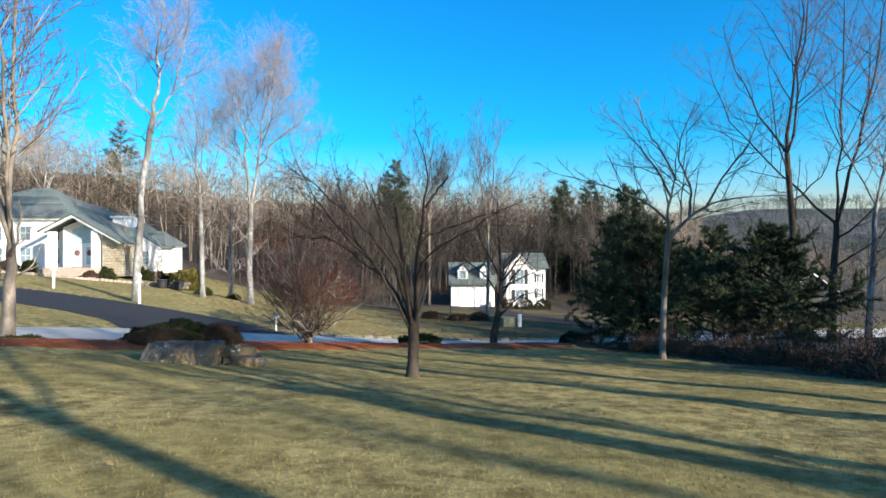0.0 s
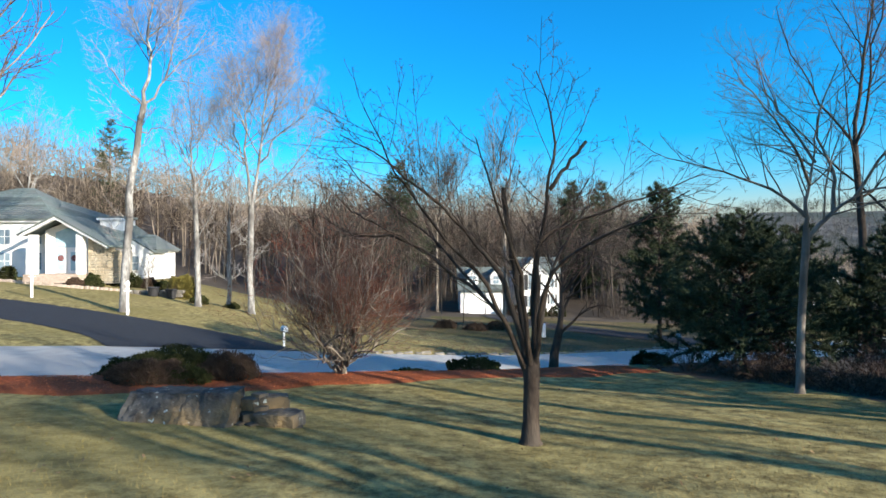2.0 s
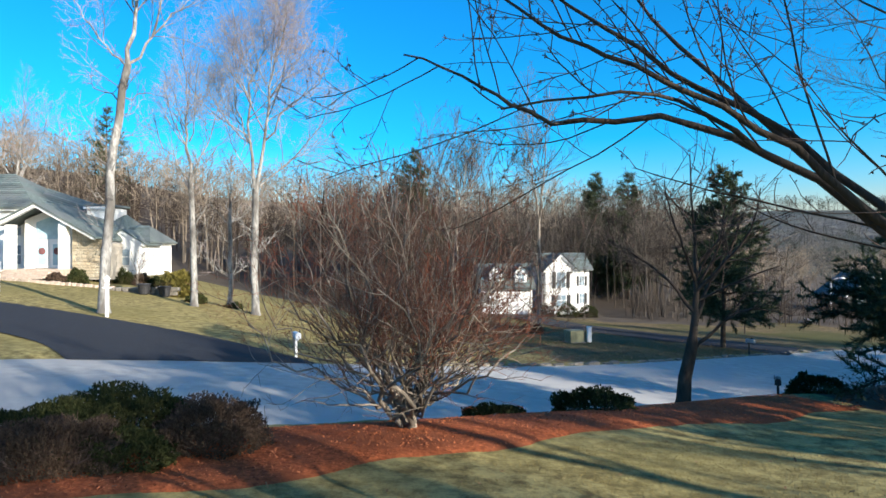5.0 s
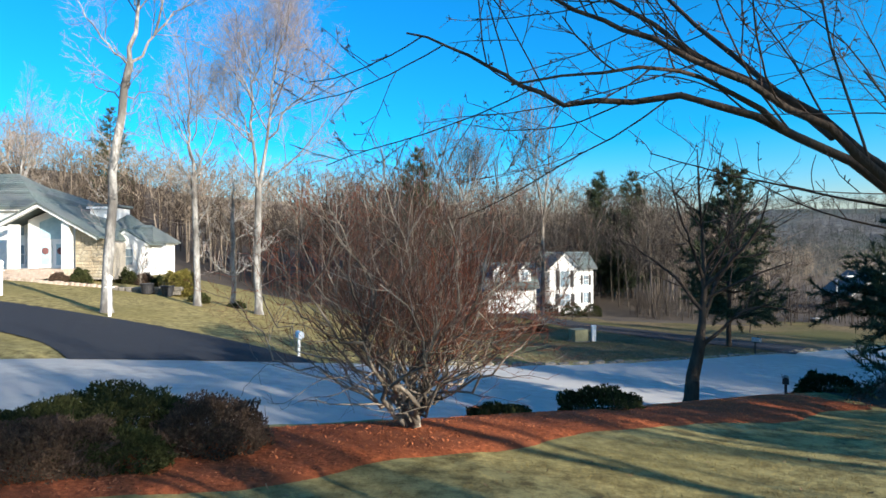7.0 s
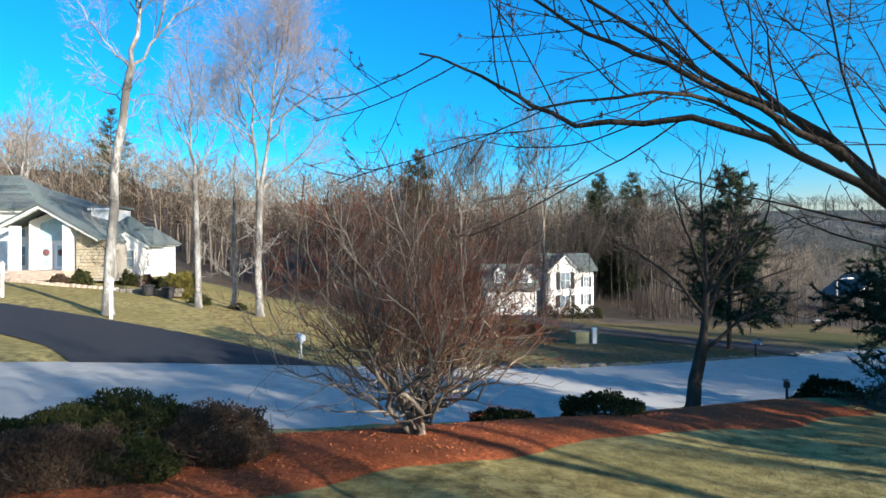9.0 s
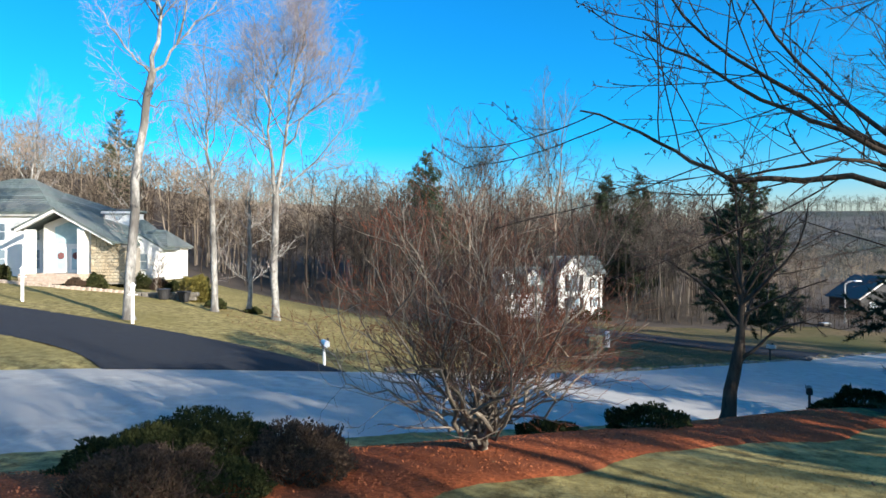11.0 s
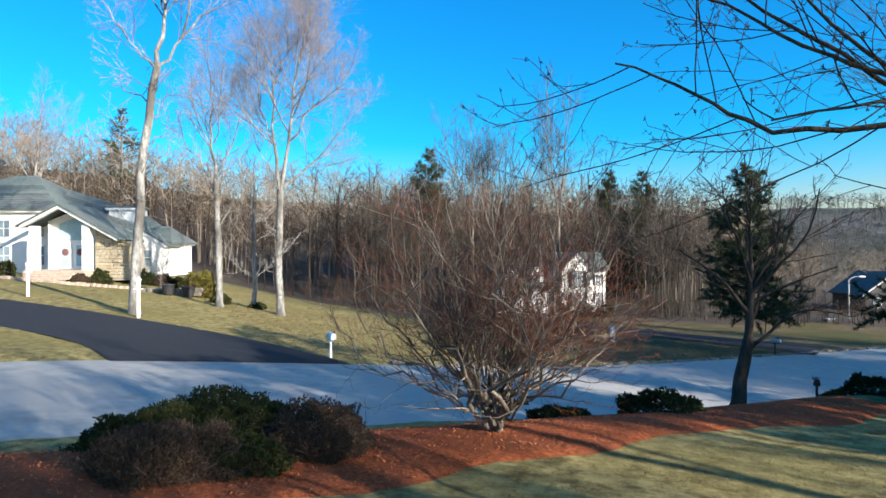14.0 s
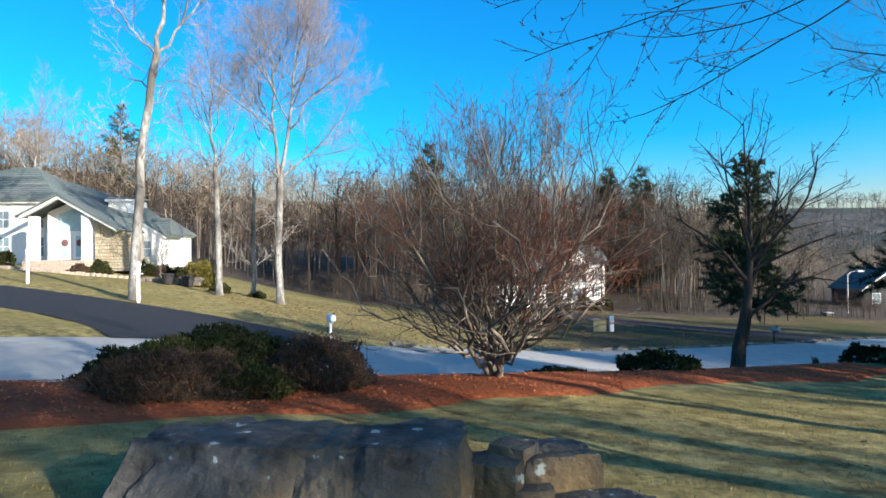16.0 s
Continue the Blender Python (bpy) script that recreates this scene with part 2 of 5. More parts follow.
# ---- mesh helpers ----
def mesh_of(name, verts, faces, mat, parent=None, label="", flat=False):
    me = bpy.data.meshes.new(name)
    me.from_pydata([tuple(v) for v in verts], [], [tuple(f) for f in faces])
    me.materials.append(mat)
    if not flat:
        me.polygons.foreach_set("use_smooth", [True] * len(me.polygons))
    ob = new(name, me)
    ob.parent = parent
    if label:
        ob["label"] = label
    return ob


def fast_mesh(name, verts, faces, mat, parent=None, label="", shade=True):
    """verts (n,3), faces (m,3 or 4) as arrays."""
    verts, faces = np.asarray(verts, np.float32), np.asarray(faces, np.int32)
    me = bpy.data.meshes.new(name)
    k = faces.shape[1]
    me.vertices.add(len(verts)), me.loops.add(faces.size), me.polygons.add(len(faces))
    me.vertices.foreach_set("co", verts.ravel())
    me.loops.foreach_set("vertex_index", faces.ravel())
    me.polygons.foreach_set("loop_start", np.arange(0, faces.size, k, dtype=np.int32))
    me.polygons.foreach_set("use_smooth", np.full(len(faces), shade))
    me.update(calc_edges=True)
    me.materials.append(mat)
    ob = new(name, me)
    ob.parent = parent
    if label:
        ob["label"] = label
    return ob


def part(name, bm, mat, parent=None, label=""):
    me = bpy.data.meshes.new(name)
    bm.to_mesh(me)
    bm.free()
    me.materials.append(mat)
    ob = new(name, me)
    ob.parent = parent
    if label:
        ob["label"] = label
    return ob


def box(w, d, h, at=(0, 0, 0), bevel=0.01, rot=0.0):
    """A bevelled block, its foot's middle at `at`."""
    bm = bmesh.new()
    bmesh.ops.create_cube(bm, size=1)
    bmesh.ops.scale(bm, vec=(w, d, h), verts=bm.verts)
    bmesh.ops.translate(bm, vec=(0, 0, h / 2), verts=bm.verts)
    if bevel:
        bmesh.ops.bevel(bm, geom=bm.edges[:], offset=min(bevel, w / 4, d / 4, h / 4), segments=1, affect="EDGES")
    if rot:
        bmesh.ops.rotate(bm, cent=(0, 0, 0), matrix=Matrix.Rotation(rot, 3, "Z"), verts=bm.verts)
    bmesh.ops.translate(bm, vec=at, verts=bm.verts)
    return bm


def prism(outline, y0, y1):
    """An outline in x and z, drawn from y0 to y1."""
    bm = bmesh.new()
    a = [bm.verts.new((x, y0, z)) for x, z in outline]
    b = [bm.verts.new((x, y1, z)) for x, z in outline]
    bm.faces.new(a), bm.faces.new(b[::-1])
    for i in range(len(a)):
        j = (i + 1) % len(a)
        bm.faces.new((a[i], b[i], b[j], a[j]))
    bmesh.ops.recalc_face_normals(bm, faces=bm.faces[:])
    return bm


def slab(corners, thick):
    """A roof plane: corners in space, thickened downwards."""
    bm = bmesh.new()
    a = [bm.verts.new(c) for c in corners]
    b = [bm.verts.new((c[0], c[1], c[2] - thick)) for c in corners]
    bm.faces.new(a), bm.faces.new(b[::-1])
    for i in range(len(a)):
        j = (i + 1) % len(a)
        bm.faces.new((a[i], b[i], b[j], a[j]))
    bmesh.ops.recalc_face_normals(bm, faces=bm.faces[:])
    return bm


def lathe(profile, n=16, at=(0, 0, 0)):
    bm = bmesh.new()
    rings = [[bm.verts.new((at[0] + r * math.cos(2 * math.pi * i / n), at[1] + r * math.sin(2 * math.pi * i / n), at[2] + z)) for i in range(n)] for r, z in profile]
    for a, b in zip(rings, rings[1:]):
        for i in range(n):
            bm.faces.new((a[i], a[(i + 1) % n], b[(i + 1) % n], b[i]))
    bm.faces.new(rings[0][::-1]), bm.faces.new(rings[-1])
    return bm


def thing(name, at, label, category, group="", kind="", rz=0.0):
    ob = new(name)
    ob.empty_display_size = 0.2
    ob.matrix_world = pose(*at, 0, 0, rz)
    return tagged(ob, label, category, group, kind)


# ---- bare trees ----
def tubes(branches):
    """Branches, each a list of (x, y, z, radius) and a number of sides, as one set of tubes: verts, quads."""
    groups = {}
    for pts, sides in branches:
        groups.setdefault((len(pts), sides), []).append(pts)
    verts, quads, base = [], [], 0
    for (k, s), rows in sorted(groups.items()):
        a = np.array(rows, float)
        p, r = a[:, :, :3], a[:, :, 3]
        t = np.gradient(p, axis=1)
        t /= np.linalg.norm(t, axis=2, keepdims=True) + 1e-9
        ref = np.where(np.abs(t[:, :1, 2:3]) < 0.9, np.array([0, 0, 1.0]), np.array([1.0, 0, 0]))
        ref = np.broadcast_to(ref, t.shape)
        e1 = np.cross(t, ref)
        e1 /= np.linalg.norm(e1, axis=2, keepdims=True) + 1e-9
        e2 = np.cross(t, e1)
        ang = np.arange(s) * 2 * math.pi / s
        ring = p[:, :, None] + r[:, :, None, None] * (np.cos(ang)[None, None, :, None] * e1[:, :, None] + np.sin(ang)[None, None, :, None] * e2[:, :, None])
        n = len(rows)
        verts.append(ring.reshape(-1, 3))
        idx = base + np.arange(n * k * s).reshape(n, k, s)
        q = np.stack([idx[:, :-1], np.roll(idx, -1, 2)[:, :-1], np.roll(idx, -1, 2)[:, 1:], idx[:, 1:]], -1)
        quads.append(q.reshape(-1, 4))
        base += n * k * s
    return np.concatenate(verts), np.concatenate(quads)


def unit(v):
    n = math.sqrt(v[0] * v[0] + v[1] * v[1] + v[2] * v[2]) or 1
    return (v[0] / n, v[1] / n, v[2] / n)


def shoot(rng, start, way, length, r0, r1, steps, wander, lift):
    """One branch: a wandering line with a taper."""
    x, y, z = start
    d = way
    pts = [(x, y, z, r0)]
    g = length / steps
    for i in range(1, steps + 1):
        d = unit((d[0] + rng.gauss(0, wander), d[1] + rng.gauss(0, wander), d[2] + rng.gauss(0, wander) + lift))
        x, y, z = x + d[0] * g, y + d[1] * g, z + d[2] * g
        pts.append((x, y, z, r0 + (r1 - r0) * i / steps))
    return pts


def fork(rng, pts, f, spread):
    """Where a side shoot leaves a branch at the fraction f, its way and the radius there."""
    n = len(pts) - 1
    i = min(int(f * n), n - 1)
    a, b, w = pts[i], pts[i + 1], f * n - i
    p = tuple(a[k] + (b[k] - a[k]) * w for k in range(4))
    t = unit((b[0] - a[0], b[1] - a[1], b[2] - a[2]))
    o = (rng.gauss(0, 1), rng.gauss(0, 1), rng.gauss(0, 1))
    k = o[0] * t[0] + o[1] * t[1] + o[2] * t[2]
    o = unit((o[0] - k * t[0], o[1] - k * t[1], o[2] - k * t[2]))
    c, s = math.cos(spread), math.sin(spread)
    return p[:3], (t[0] * c + o[0] * s, t[1] * c + o[1] * s, t[2] * c + o[2] * s), p[3]


def branch_out(rng, pts, level, spec, out, keep=None, thin=0.52):
    """Side shoots of a branch, level by level. spec rows: count per metre, length share, spread, wander, lift, steps, sides, least radius."""
    if level >= len(spec):
        return
    per, share, spread, wander, lift, steps, sides, least = spec[level]
    length = sum(math.dist(a[:3], b[:3]) for a, b in zip(pts, pts[1:]))
    n = max(1, int(per * length + rng.random()))
    for i in range(n):
        f = 0.22 + 0.78 * (i + rng.random()) / n
        p, way, r = fork(rng, pts, min(f, 0.99), spread * rng.uniform(0.7, 1.3))
        ln = length * share * (1.15 - 0.6 * f) * rng.uniform(0.6, 1.25)
        child = shoot(rng, p, way, ln, max(least, r * thin), max(least * 0.7, r * thin * 0.3), steps, wander, lift)
        if keep and not keep(child):
            continue
        out.append((child, sides, level))
        branch_out(rng, child, level + 1, spec, out, keep, thin)


# ---- ground, road, drive, bed ----
def graded(a, b, fine_a, fine_b, fine, growth):
    """Stations that are close together between fine_a and fine_b and widen outwards."""
    mid = list(np.arange(fine_a, fine_b, fine))
    lo, hi, step = [fine_a], [fine_b], fine
    while lo[-1] > a or hi[-1] < b:
        step *= growth
        if lo[-1] > a:
            lo.append(lo[-1] - step)
        if hi[-1] < b:
            hi.append(hi[-1] + step)
    return np.array(lo[:0:-1] + mid + hi)


def sheet(name, X, Y, Z, mat, label, category, kind="structure"):
    ny, nx = X.shape
    i = np.arange(ny * nx).reshape(ny, nx)
    q = np.stack([i[:-1, :-1], i[:-1, 1:], i[1:, 1:], i[1:, :-1]], -1).reshape(-1, 4)
    ob = fast_mesh(name, np.stack([X, Y, Z], -1).reshape(-1, 3), q, mat)
    return tagged(ob, label, category, kind=kind)


gx, gy = graded(-1500, 1500, -32, 26, 0.4, 1.12), graded(-400, 1900, 2, 50, 0.4, 1.12)
GX, GY = np.meshgrid(gx, gy)
rough = 0.03 * np.sin(GX * 1.3 + np.sin(GY * 0.9)) * np.sin(GY * 1.1 + 0.5)
ground = sheet("ground", GX, GY, height(GX, GY) + rough * (np.hypot(GX, GY) < 90) * (1 - bed(along(GX, GY), across(GX, GY))) - road_sink(GX, GY) - drive_sink(GX, GY), M_LAWN, "rolling winter lawn, part dry and part green", "ground")
ground.data.materials.append(M_HILL)
cx, cy = ((GX[:-1, :-1] + GX[1:, 1:]) / 2).ravel(), ((GY[:-1, :-1] + GY[1:, 1:]) / 2).ravel()
wooded = (cy > 78 + 0.10 * np.abs(cx) + 3 * np.sin(cx * 0.2)) | ((across(cx, cy) < 25) & (cx > 7.9 + 0.44 * (19.8 - np.clip(cy, 6, 26)) + 0.4 * np.sin(cy)) & (cy > 6))
# far ground gets the ridge colour with haze painted in
ground.data.materials.append(M_RIDGE_HAZED)
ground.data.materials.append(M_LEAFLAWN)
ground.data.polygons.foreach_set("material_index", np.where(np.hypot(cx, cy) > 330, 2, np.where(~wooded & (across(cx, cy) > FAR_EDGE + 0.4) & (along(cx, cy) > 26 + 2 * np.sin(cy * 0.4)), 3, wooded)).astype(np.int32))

U, V = np.meshgrid(np.concatenate([np.arange(-70, 60, 1.0), np.arange(60, 160, 4.0)]), np.linspace(NEAR_EDGE, FAR_EDGE, 12))
RX, RY = spot(U, V)
crown = 0.09 * (1 - ((V - (NEAR_EDGE + FAR_EDGE) / 2) / ((FAR_EDGE - NEAR_EDGE) / 2)) ** 2)
sheet("road", RX, RY, road_z(U) + crown - 0.02 + 0.04 * smooth(-0.3, 0.4, np.abs(V - 31.5) - 5.5), M_ROAD, "pale worn residential road running downhill", "road")

S, K = np.meshgrid(np.linspace(0, 1, 60), np.linspace(0, 1, 9))
(ax, ay), (bx, by) = drive_edges(S)
DX, DY = ax + (bx - ax) * K, ay + (by - ay) * K
sheet("driveway", DX, DY, height(DX, DY) + 0.012, M_DRIVE, "dark asphalt driveway curving up to the house", "driveway")

S, K = np.meshgrid(np.linspace(0, 1, 40), np.linspace(0, 1, 6))
cx, cy = np.interp(S, [0, 0.3, 0.65, 1], [5, 9, 15, 22]), np.interp(S, [0, 0.3, 0.65, 1], [84, 71, 62, 55])
DX, DY = cx + (K - 0.5) * 5 * 0.7, cy + (K - 0.5) * 5 * 0.9
sheet("driveway", DX, DY, height(DX, DY) + 0.05, M_DRIVE, "grey asphalt driveway of the far house", "driveway")

U, V = np.meshgrid(np.arange(-24, 34, 0.2), np.arange(17, 23, 0.2))
BX, BY = spot(U, V)
inside = bed(U, V)
lump = np.array([noise.noise(Vector((x * 2.2, y * 2.2, 0))) for x, y in zip(BX.ravel(), BY.ravel())]).reshape(BX.shape)
sheet("mulch_bed", BX, BY, height(BX, BY) - 0.09 + 0.13 * inside + 0.03 * lump * inside, M_MULCH, "raised bed of red bark mulch beside the road", "mulch bed")

# kerb stones on the far side of the road
rng = random.Random(5)
kerb = tagged(new("kerb"), "row of rough grey stones edging the road", "kerb", kind="structure")
u = 12.5
while u < 56:
    ln = rng.uniform(0.35, 0.8)
    x, y = spot(u, FAR_EDGE + rng.uniform(-0.08, 0.08))
    bm = box(ln, rng.uniform(0.2, 0.32), rng.uniform(0.2, 0.3), (0, 0, 0), 0.05)
    for vv in bm.verts:
        vv.co += Vector((rng.gauss(0, 0.02), rng.gauss(0, 0.02), rng.gauss(0, 0.02)))
    k = part("kerb_stone", bm, M_KERB, kerb)
    k.matrix_world = pose(x, y, float(road_z(u)) - 0.15, 0, 0, 30 + rng.uniform(-6, 6))
    u += ln + rng.uniform(0.02, 0.3)


# ---- trees ----
def tree(name, at, label, stems, spec, trunk, bark, twig, seed, kids=1, category="tree", group="", keep=None, spurs=0, thin=0.52):
    """A bare tree. trunk: its line as (x, y, z, radius) from the foot; stems: main limbs as lines of the same kind; spec: finer wood."""
    rng = random.Random(seed)
    ob = thing(name, at, label, category, group)
    v, q = tubes([(trunk, 12)])
    fast_mesh("trunk", v, q, bark, ob)
    fine = []
    for limb in stems:
        got = []
        branch_out(rng, limb, 0, spec, got, keep, thin)
        thick = [(p, s) for p, s, l in got if l < kids and (not keep or keep(p))]
        fine += [(p, s) for p, s, l in got if l >= kids]
        v, q = tubes([(limb, 8)] + thick)
        fast_mesh("limb", v, q, bark, ob)
    if keep:
        fine = [(p, s) for p, s in fine if keep(p)]
    for i in range(spurs):
        p, _ = fine[rng.randrange(len(fine))]
        at, way, r = fork(rng, p, rng.uniform(0.05, 0.98), 1.1)
        fine.append((shoot(rng, at, way, rng.uniform(0.008, 0.02), 0.0022, 0.003, 1, 0, 0), 3))
    if fine:
        v, q = tubes(fine)
        fast_mesh("crown", v, q, twig, ob)["kind"] = "stuff"
    return ob


def limb_line(rng, pts, r0, r1, per=4, jitter=0.014):
    """A limb curving through the given points, with small crooks."""
    p = [np.array(q, float) for q in pts]
    p = [2 * p[0] - p[1]] + p + [2 * p[-1] - p[-2]]
    out = []
    for i in range(1, len(p) - 2):
        a, b, c, d = p[i - 1:i + 3]
        for k in range(per):
            t = k / per
            q = 0.5 * (2 * b + (c - a) * t + (2 * a - 5 * b + 4 * c - d) * t * t + (3 * b - a - 3 * c + d) * t ** 3)
            out.append([float(v) + (rng.gauss(0, jitter) if out else 0) for v in q])
    out.append([float(v) for v in p[-2]])
    n = len(out) - 1
    return [(*q, r0 + (r1 - r0) * (i / n) ** 0.65) for i, q in enumerate(out)]


def z_at(x, y):
    return float(height(x, y))


# the cherry tree on the lawn
rng = random.Random(11)
CH = (-0.68, 13.4, z_at(-0.68, 13.4) - 0.05)
trunk = [(0, 0, 0, 0.21), (0, 0, 0.1, 0.15), (0.01, 0, 0.4, 0.122), (0.02, 0, 0.9, 0.12), (0.02, 0, 1.2, 0.13), (0.02, 0, 1.38, 0.10)]
stems = [limb_line(rng, p, r * 0.82, e * 0.7) for p, r, e in (
    ([(-0.04, 0.02, 1.05), (-0.3, 0.15, 1.72), (-0.62, 0.5, 2.15), (-1.28, 0.68, 2.65), (-2.0, 0.87, 3.12), (-2.75, 1.05, 3.16), (-3.15, 1.12, 3.39), (-3.6, 1.18, 3.59)], 0.06, 0.008),
    ([(-1.7, 0.78, 2.95), (-2.3, 0.6, 3.2), (-3.1, 0.4, 3.08)], 0.022, 0.007),
    ([(-1.1, 0.62, 2.52), (-1.8, 0.6, 3.05), (-2.41, 0.66, 3.34), (-2.83, 0.8, 3.63), (-3.26, 1.07, 4.02)], 0.032, 0.008),
    ([(-0.62, 0.5, 2.15), (-1.4, 1.0, 3.05), (-2.15, 1.35, 3.68), (-2.7, 1.5, 4.15), (-3.2, 1.6, 4.75)], 0.036, 0.008),
    ([(-1.35, 0.95, 2.95), (-1.86, 1.9, 4.1), (-2.2, 2.3, 5.0)], 0.028, 0.008),
    ([(-0.03, 0, 1.15), (-0.36, 0.05, 2.4), (-0.78, 0.1, 2.98), (-1.16, 0.12, 3.42), (-1.7, 0.0, 3.9), (-2.36, 0.4, 4.45), (-2.95, 0.9, 4.8)], 0.07, 0.010),
    ([(-0.03, 0.03, 1.2), (-0.17, 0.05, 2.4), (-0.29, 0.1, 3.2), (-0.37, 0.1, 3.85)], 0.07, 0.055),
    ([(0.05, 0, 1.2), (0.11, -0.05, 2.65), (0.25, -0.1, 3.75), (0.32, -0.2, 4.7), (0.05, -0.3, 5.5)], 0.07, 0.010),
    ([(0.28, -0.1, 3.8), (0.52, -0.15, 4.15), (0.8, -0.2, 4.5)], 0.042, 0.032),
    ([(0.07, 0.02, 1.2), (0.12, 0.1, 2.9), (0.74, 0.2, 3.35), (1.78, 0.3, 3.7), (2.8, 0.4, 4.1)], 0.06, 0.010),
    ([(0.06, -0.04, 1.15), (0.25, -0.5, 2.6), (1.1, -1.0, 3.2), (1.8, -1.4, 3.65)], 0.055, 0.010),
    ([(0.05, 0.06, 1.15), (0.5, 0.8, 2.6), (1.1, 1.5, 3.4), (1.5, 2.1, 4.1)], 0.055, 0.010),
    ([(0, -0.06, 1.15), (-0.25, -0.6, 2.6), (-0.6, -1.1, 3.5), (-0.9, -1.5, 4.3)], 0.055, 0.010),
    ([(-0.05, -0.03, 1.12), (-0.7, -0.5, 2.4), (-1.3, -0.9, 3.1), (-1.9, -1.2, 3.9), (-2.3, -1.4, 4.7)], 0.05, 0.009))]
SPEC_CH = [(3.2, 0.33, 0.75, 0.06, 0.03, 8, 5, 0.0044), (5.8, 0.44, 0.8, 0.08, 0.03, 6, 3, 0.0030), (7.5, 0.40, 0.85, 0.12, 0.03, 4, 3, 0.0023)]


def clear_of_path(p):
    """Keep fine wood away from where the camera flies."""
    x, y, z = p[-1][0] + CH[0], p[-1][1] + CH[1], p[-1][2] + CH[2]
    if x < -1.3 and z < 2.6:
        return False
    return not (math.hypot(x + 3.9, y - 10.8) < 1.5 and z < 4.2) and not (x < -1.8 and y < 10.6 and z < 3.9)


tree("cherry_tree", CH, "bare spreading cherry tree with dark bark standing on the lawn", stems, SPEC_CH, trunk, M_BARK_D, M_BARK_T, 3, keep=clear_of_path, spurs=9000, thin=0.30)

# the many-stemmed shrub in the bed
rng = random.Random(21)
SH = (-4.56, 20.28, z_at(-4.56, 20.28) - 0.02)


def in_dome(p):
    """Keep the shrub's twigs inside an uneven dome."""
    x, y, z = p[-1][:3]
    q = math.hypot(x, y) / 3.15
    return q * q + ((z - 1.95) / 2.85) ** 2 < 1.0 + 0.22 * math.sin(3.1 * math.atan2(y, x) + 2.3 * z) and z > 0.35 and (z > 1.5 or int(x * 977 + y * 613) % 5 < 2)


stems = []
for i in range(40):
    a = i * 2.39996 + rng.uniform(-0.2, 0.2)
    o = ((i + 0.5) / 40) ** 0.62
    r, h = 2.8 * o * rng.uniform(0.86, 1.1), 1.2 + 3.05 * math.sqrt(max(0.0, 1 - (0.96 * o) ** 2)) + rng.uniform(-0.3, 0.25)
    ca, sa = math.cos(a), math.sin(a)
    cb, sb = math.cos(a + rng.uniform(-0.45, 0.45)), math.sin(a + rng.uniform(-0.45, 0.45))
    z0 = 0.05 if i % 4 == 0 else rng.uniform(0.25, 0.5)
    stems.append(limb_line(rng, [(0.07 * ca, 0.07 * sa, z0), (0.24 * r * cb, 0.24 * r * sb, 0.5 + 0.3 * (1 - o)), (0.56 * r * ca, 0.56 * r * sa, 0.34 * h + 0.22), (0.82 * r * cb, 0.82 * r * sb, 0.64 * h), (r * ca, r * sa, h)], 0.055 if i % 4 == 0 else 0.03, 0.006, 4, 0.06))
SPEC_SH = [(4.0, 0.34, 0.75, 0.15, 0.08, 6, 4, 0.0045), (6.4, 0.42, 0.75, 0.16, 0.08, 4, 3, 0.0032), (6.5, 0.5, 0.7, 0.14, 0.05, 3, 3, 0.0026)]
tree("vase_shrub", SH, "large many-stemmed bare shrub with reddish twigs in the mulch bed", stems, SPEC_SH, [(0, 0, -0.05, 0.16), (0, 0, 0.1, 0.13), (0.02, 0, 0.35, 0.09)], M_BARK_S, M_TWIG_S, 8, category="shrub", keep=in_dome)

# the dark tree by the road
rng = random.Random(31)
x, y = 2.2, 26.5
stems = [limb_line(rng, p, r, 0.012) for p, r in (
    ([(0.25, 0, 1.7), (0.35, 0, 3.0), (0.3, 0, 4.5), (0.2, 0, 6.6)], 0.13),
    ([(0.28, 0, 1.5), (0.9, -0.2, 2.2), (1.6, -0.3, 2.6), (2.4, -0.4, 2.5)], 0.06),
    ([(0.3, 0, 2.2), (0.9, 0.4, 3.2), (1.6, 0.8, 4.0), (2.0, 1.0, 5.0)], 0.07),
    ([(0.3, 0, 2.5), (-0.3, 0.2, 3.3), (-1.1, 0.4, 4.0), (-1.7, 0.5, 4.3)], 0.06),
    ([(0.33, 0, 3.0), (0.9, -0.5, 3.8), (1.3, -0.9, 4.6), (1.5, -1.0, 5.6)], 0.06),
    ([(0.33, 0, 3.3), (-0.2, -0.5, 4.2), (-0.6, -0.8, 5.0), (-0.8, -0.9, 5.8)], 0.05))]
SPEC_T = [(2.4, 0.5, 0.8, 0.10, 0.05, 6, 5, 0.010), (3.6, 0.45, 0.8, 0.13, 0.05, 5, 3, 0.006), (4.0, 0.45, 0.8, 0.13, 0.03, 3, 3, 0.0045)]
tree("roadside_tree", (x, y, z_at(x, y) - 0.05), "dark-barked bare tree leaning slightly at the road's edge", stems, SPEC_T,
     [(0, 0, 0, 0.25), (0.02, 0, 0.2, 0.19), (0.06, 0, 0.8, 0.165), (0.2, 0, 1.4, 0.15), (0.26, 0, 1.8, 0.13)], M_BARK_D, M_BARK_T, 5)

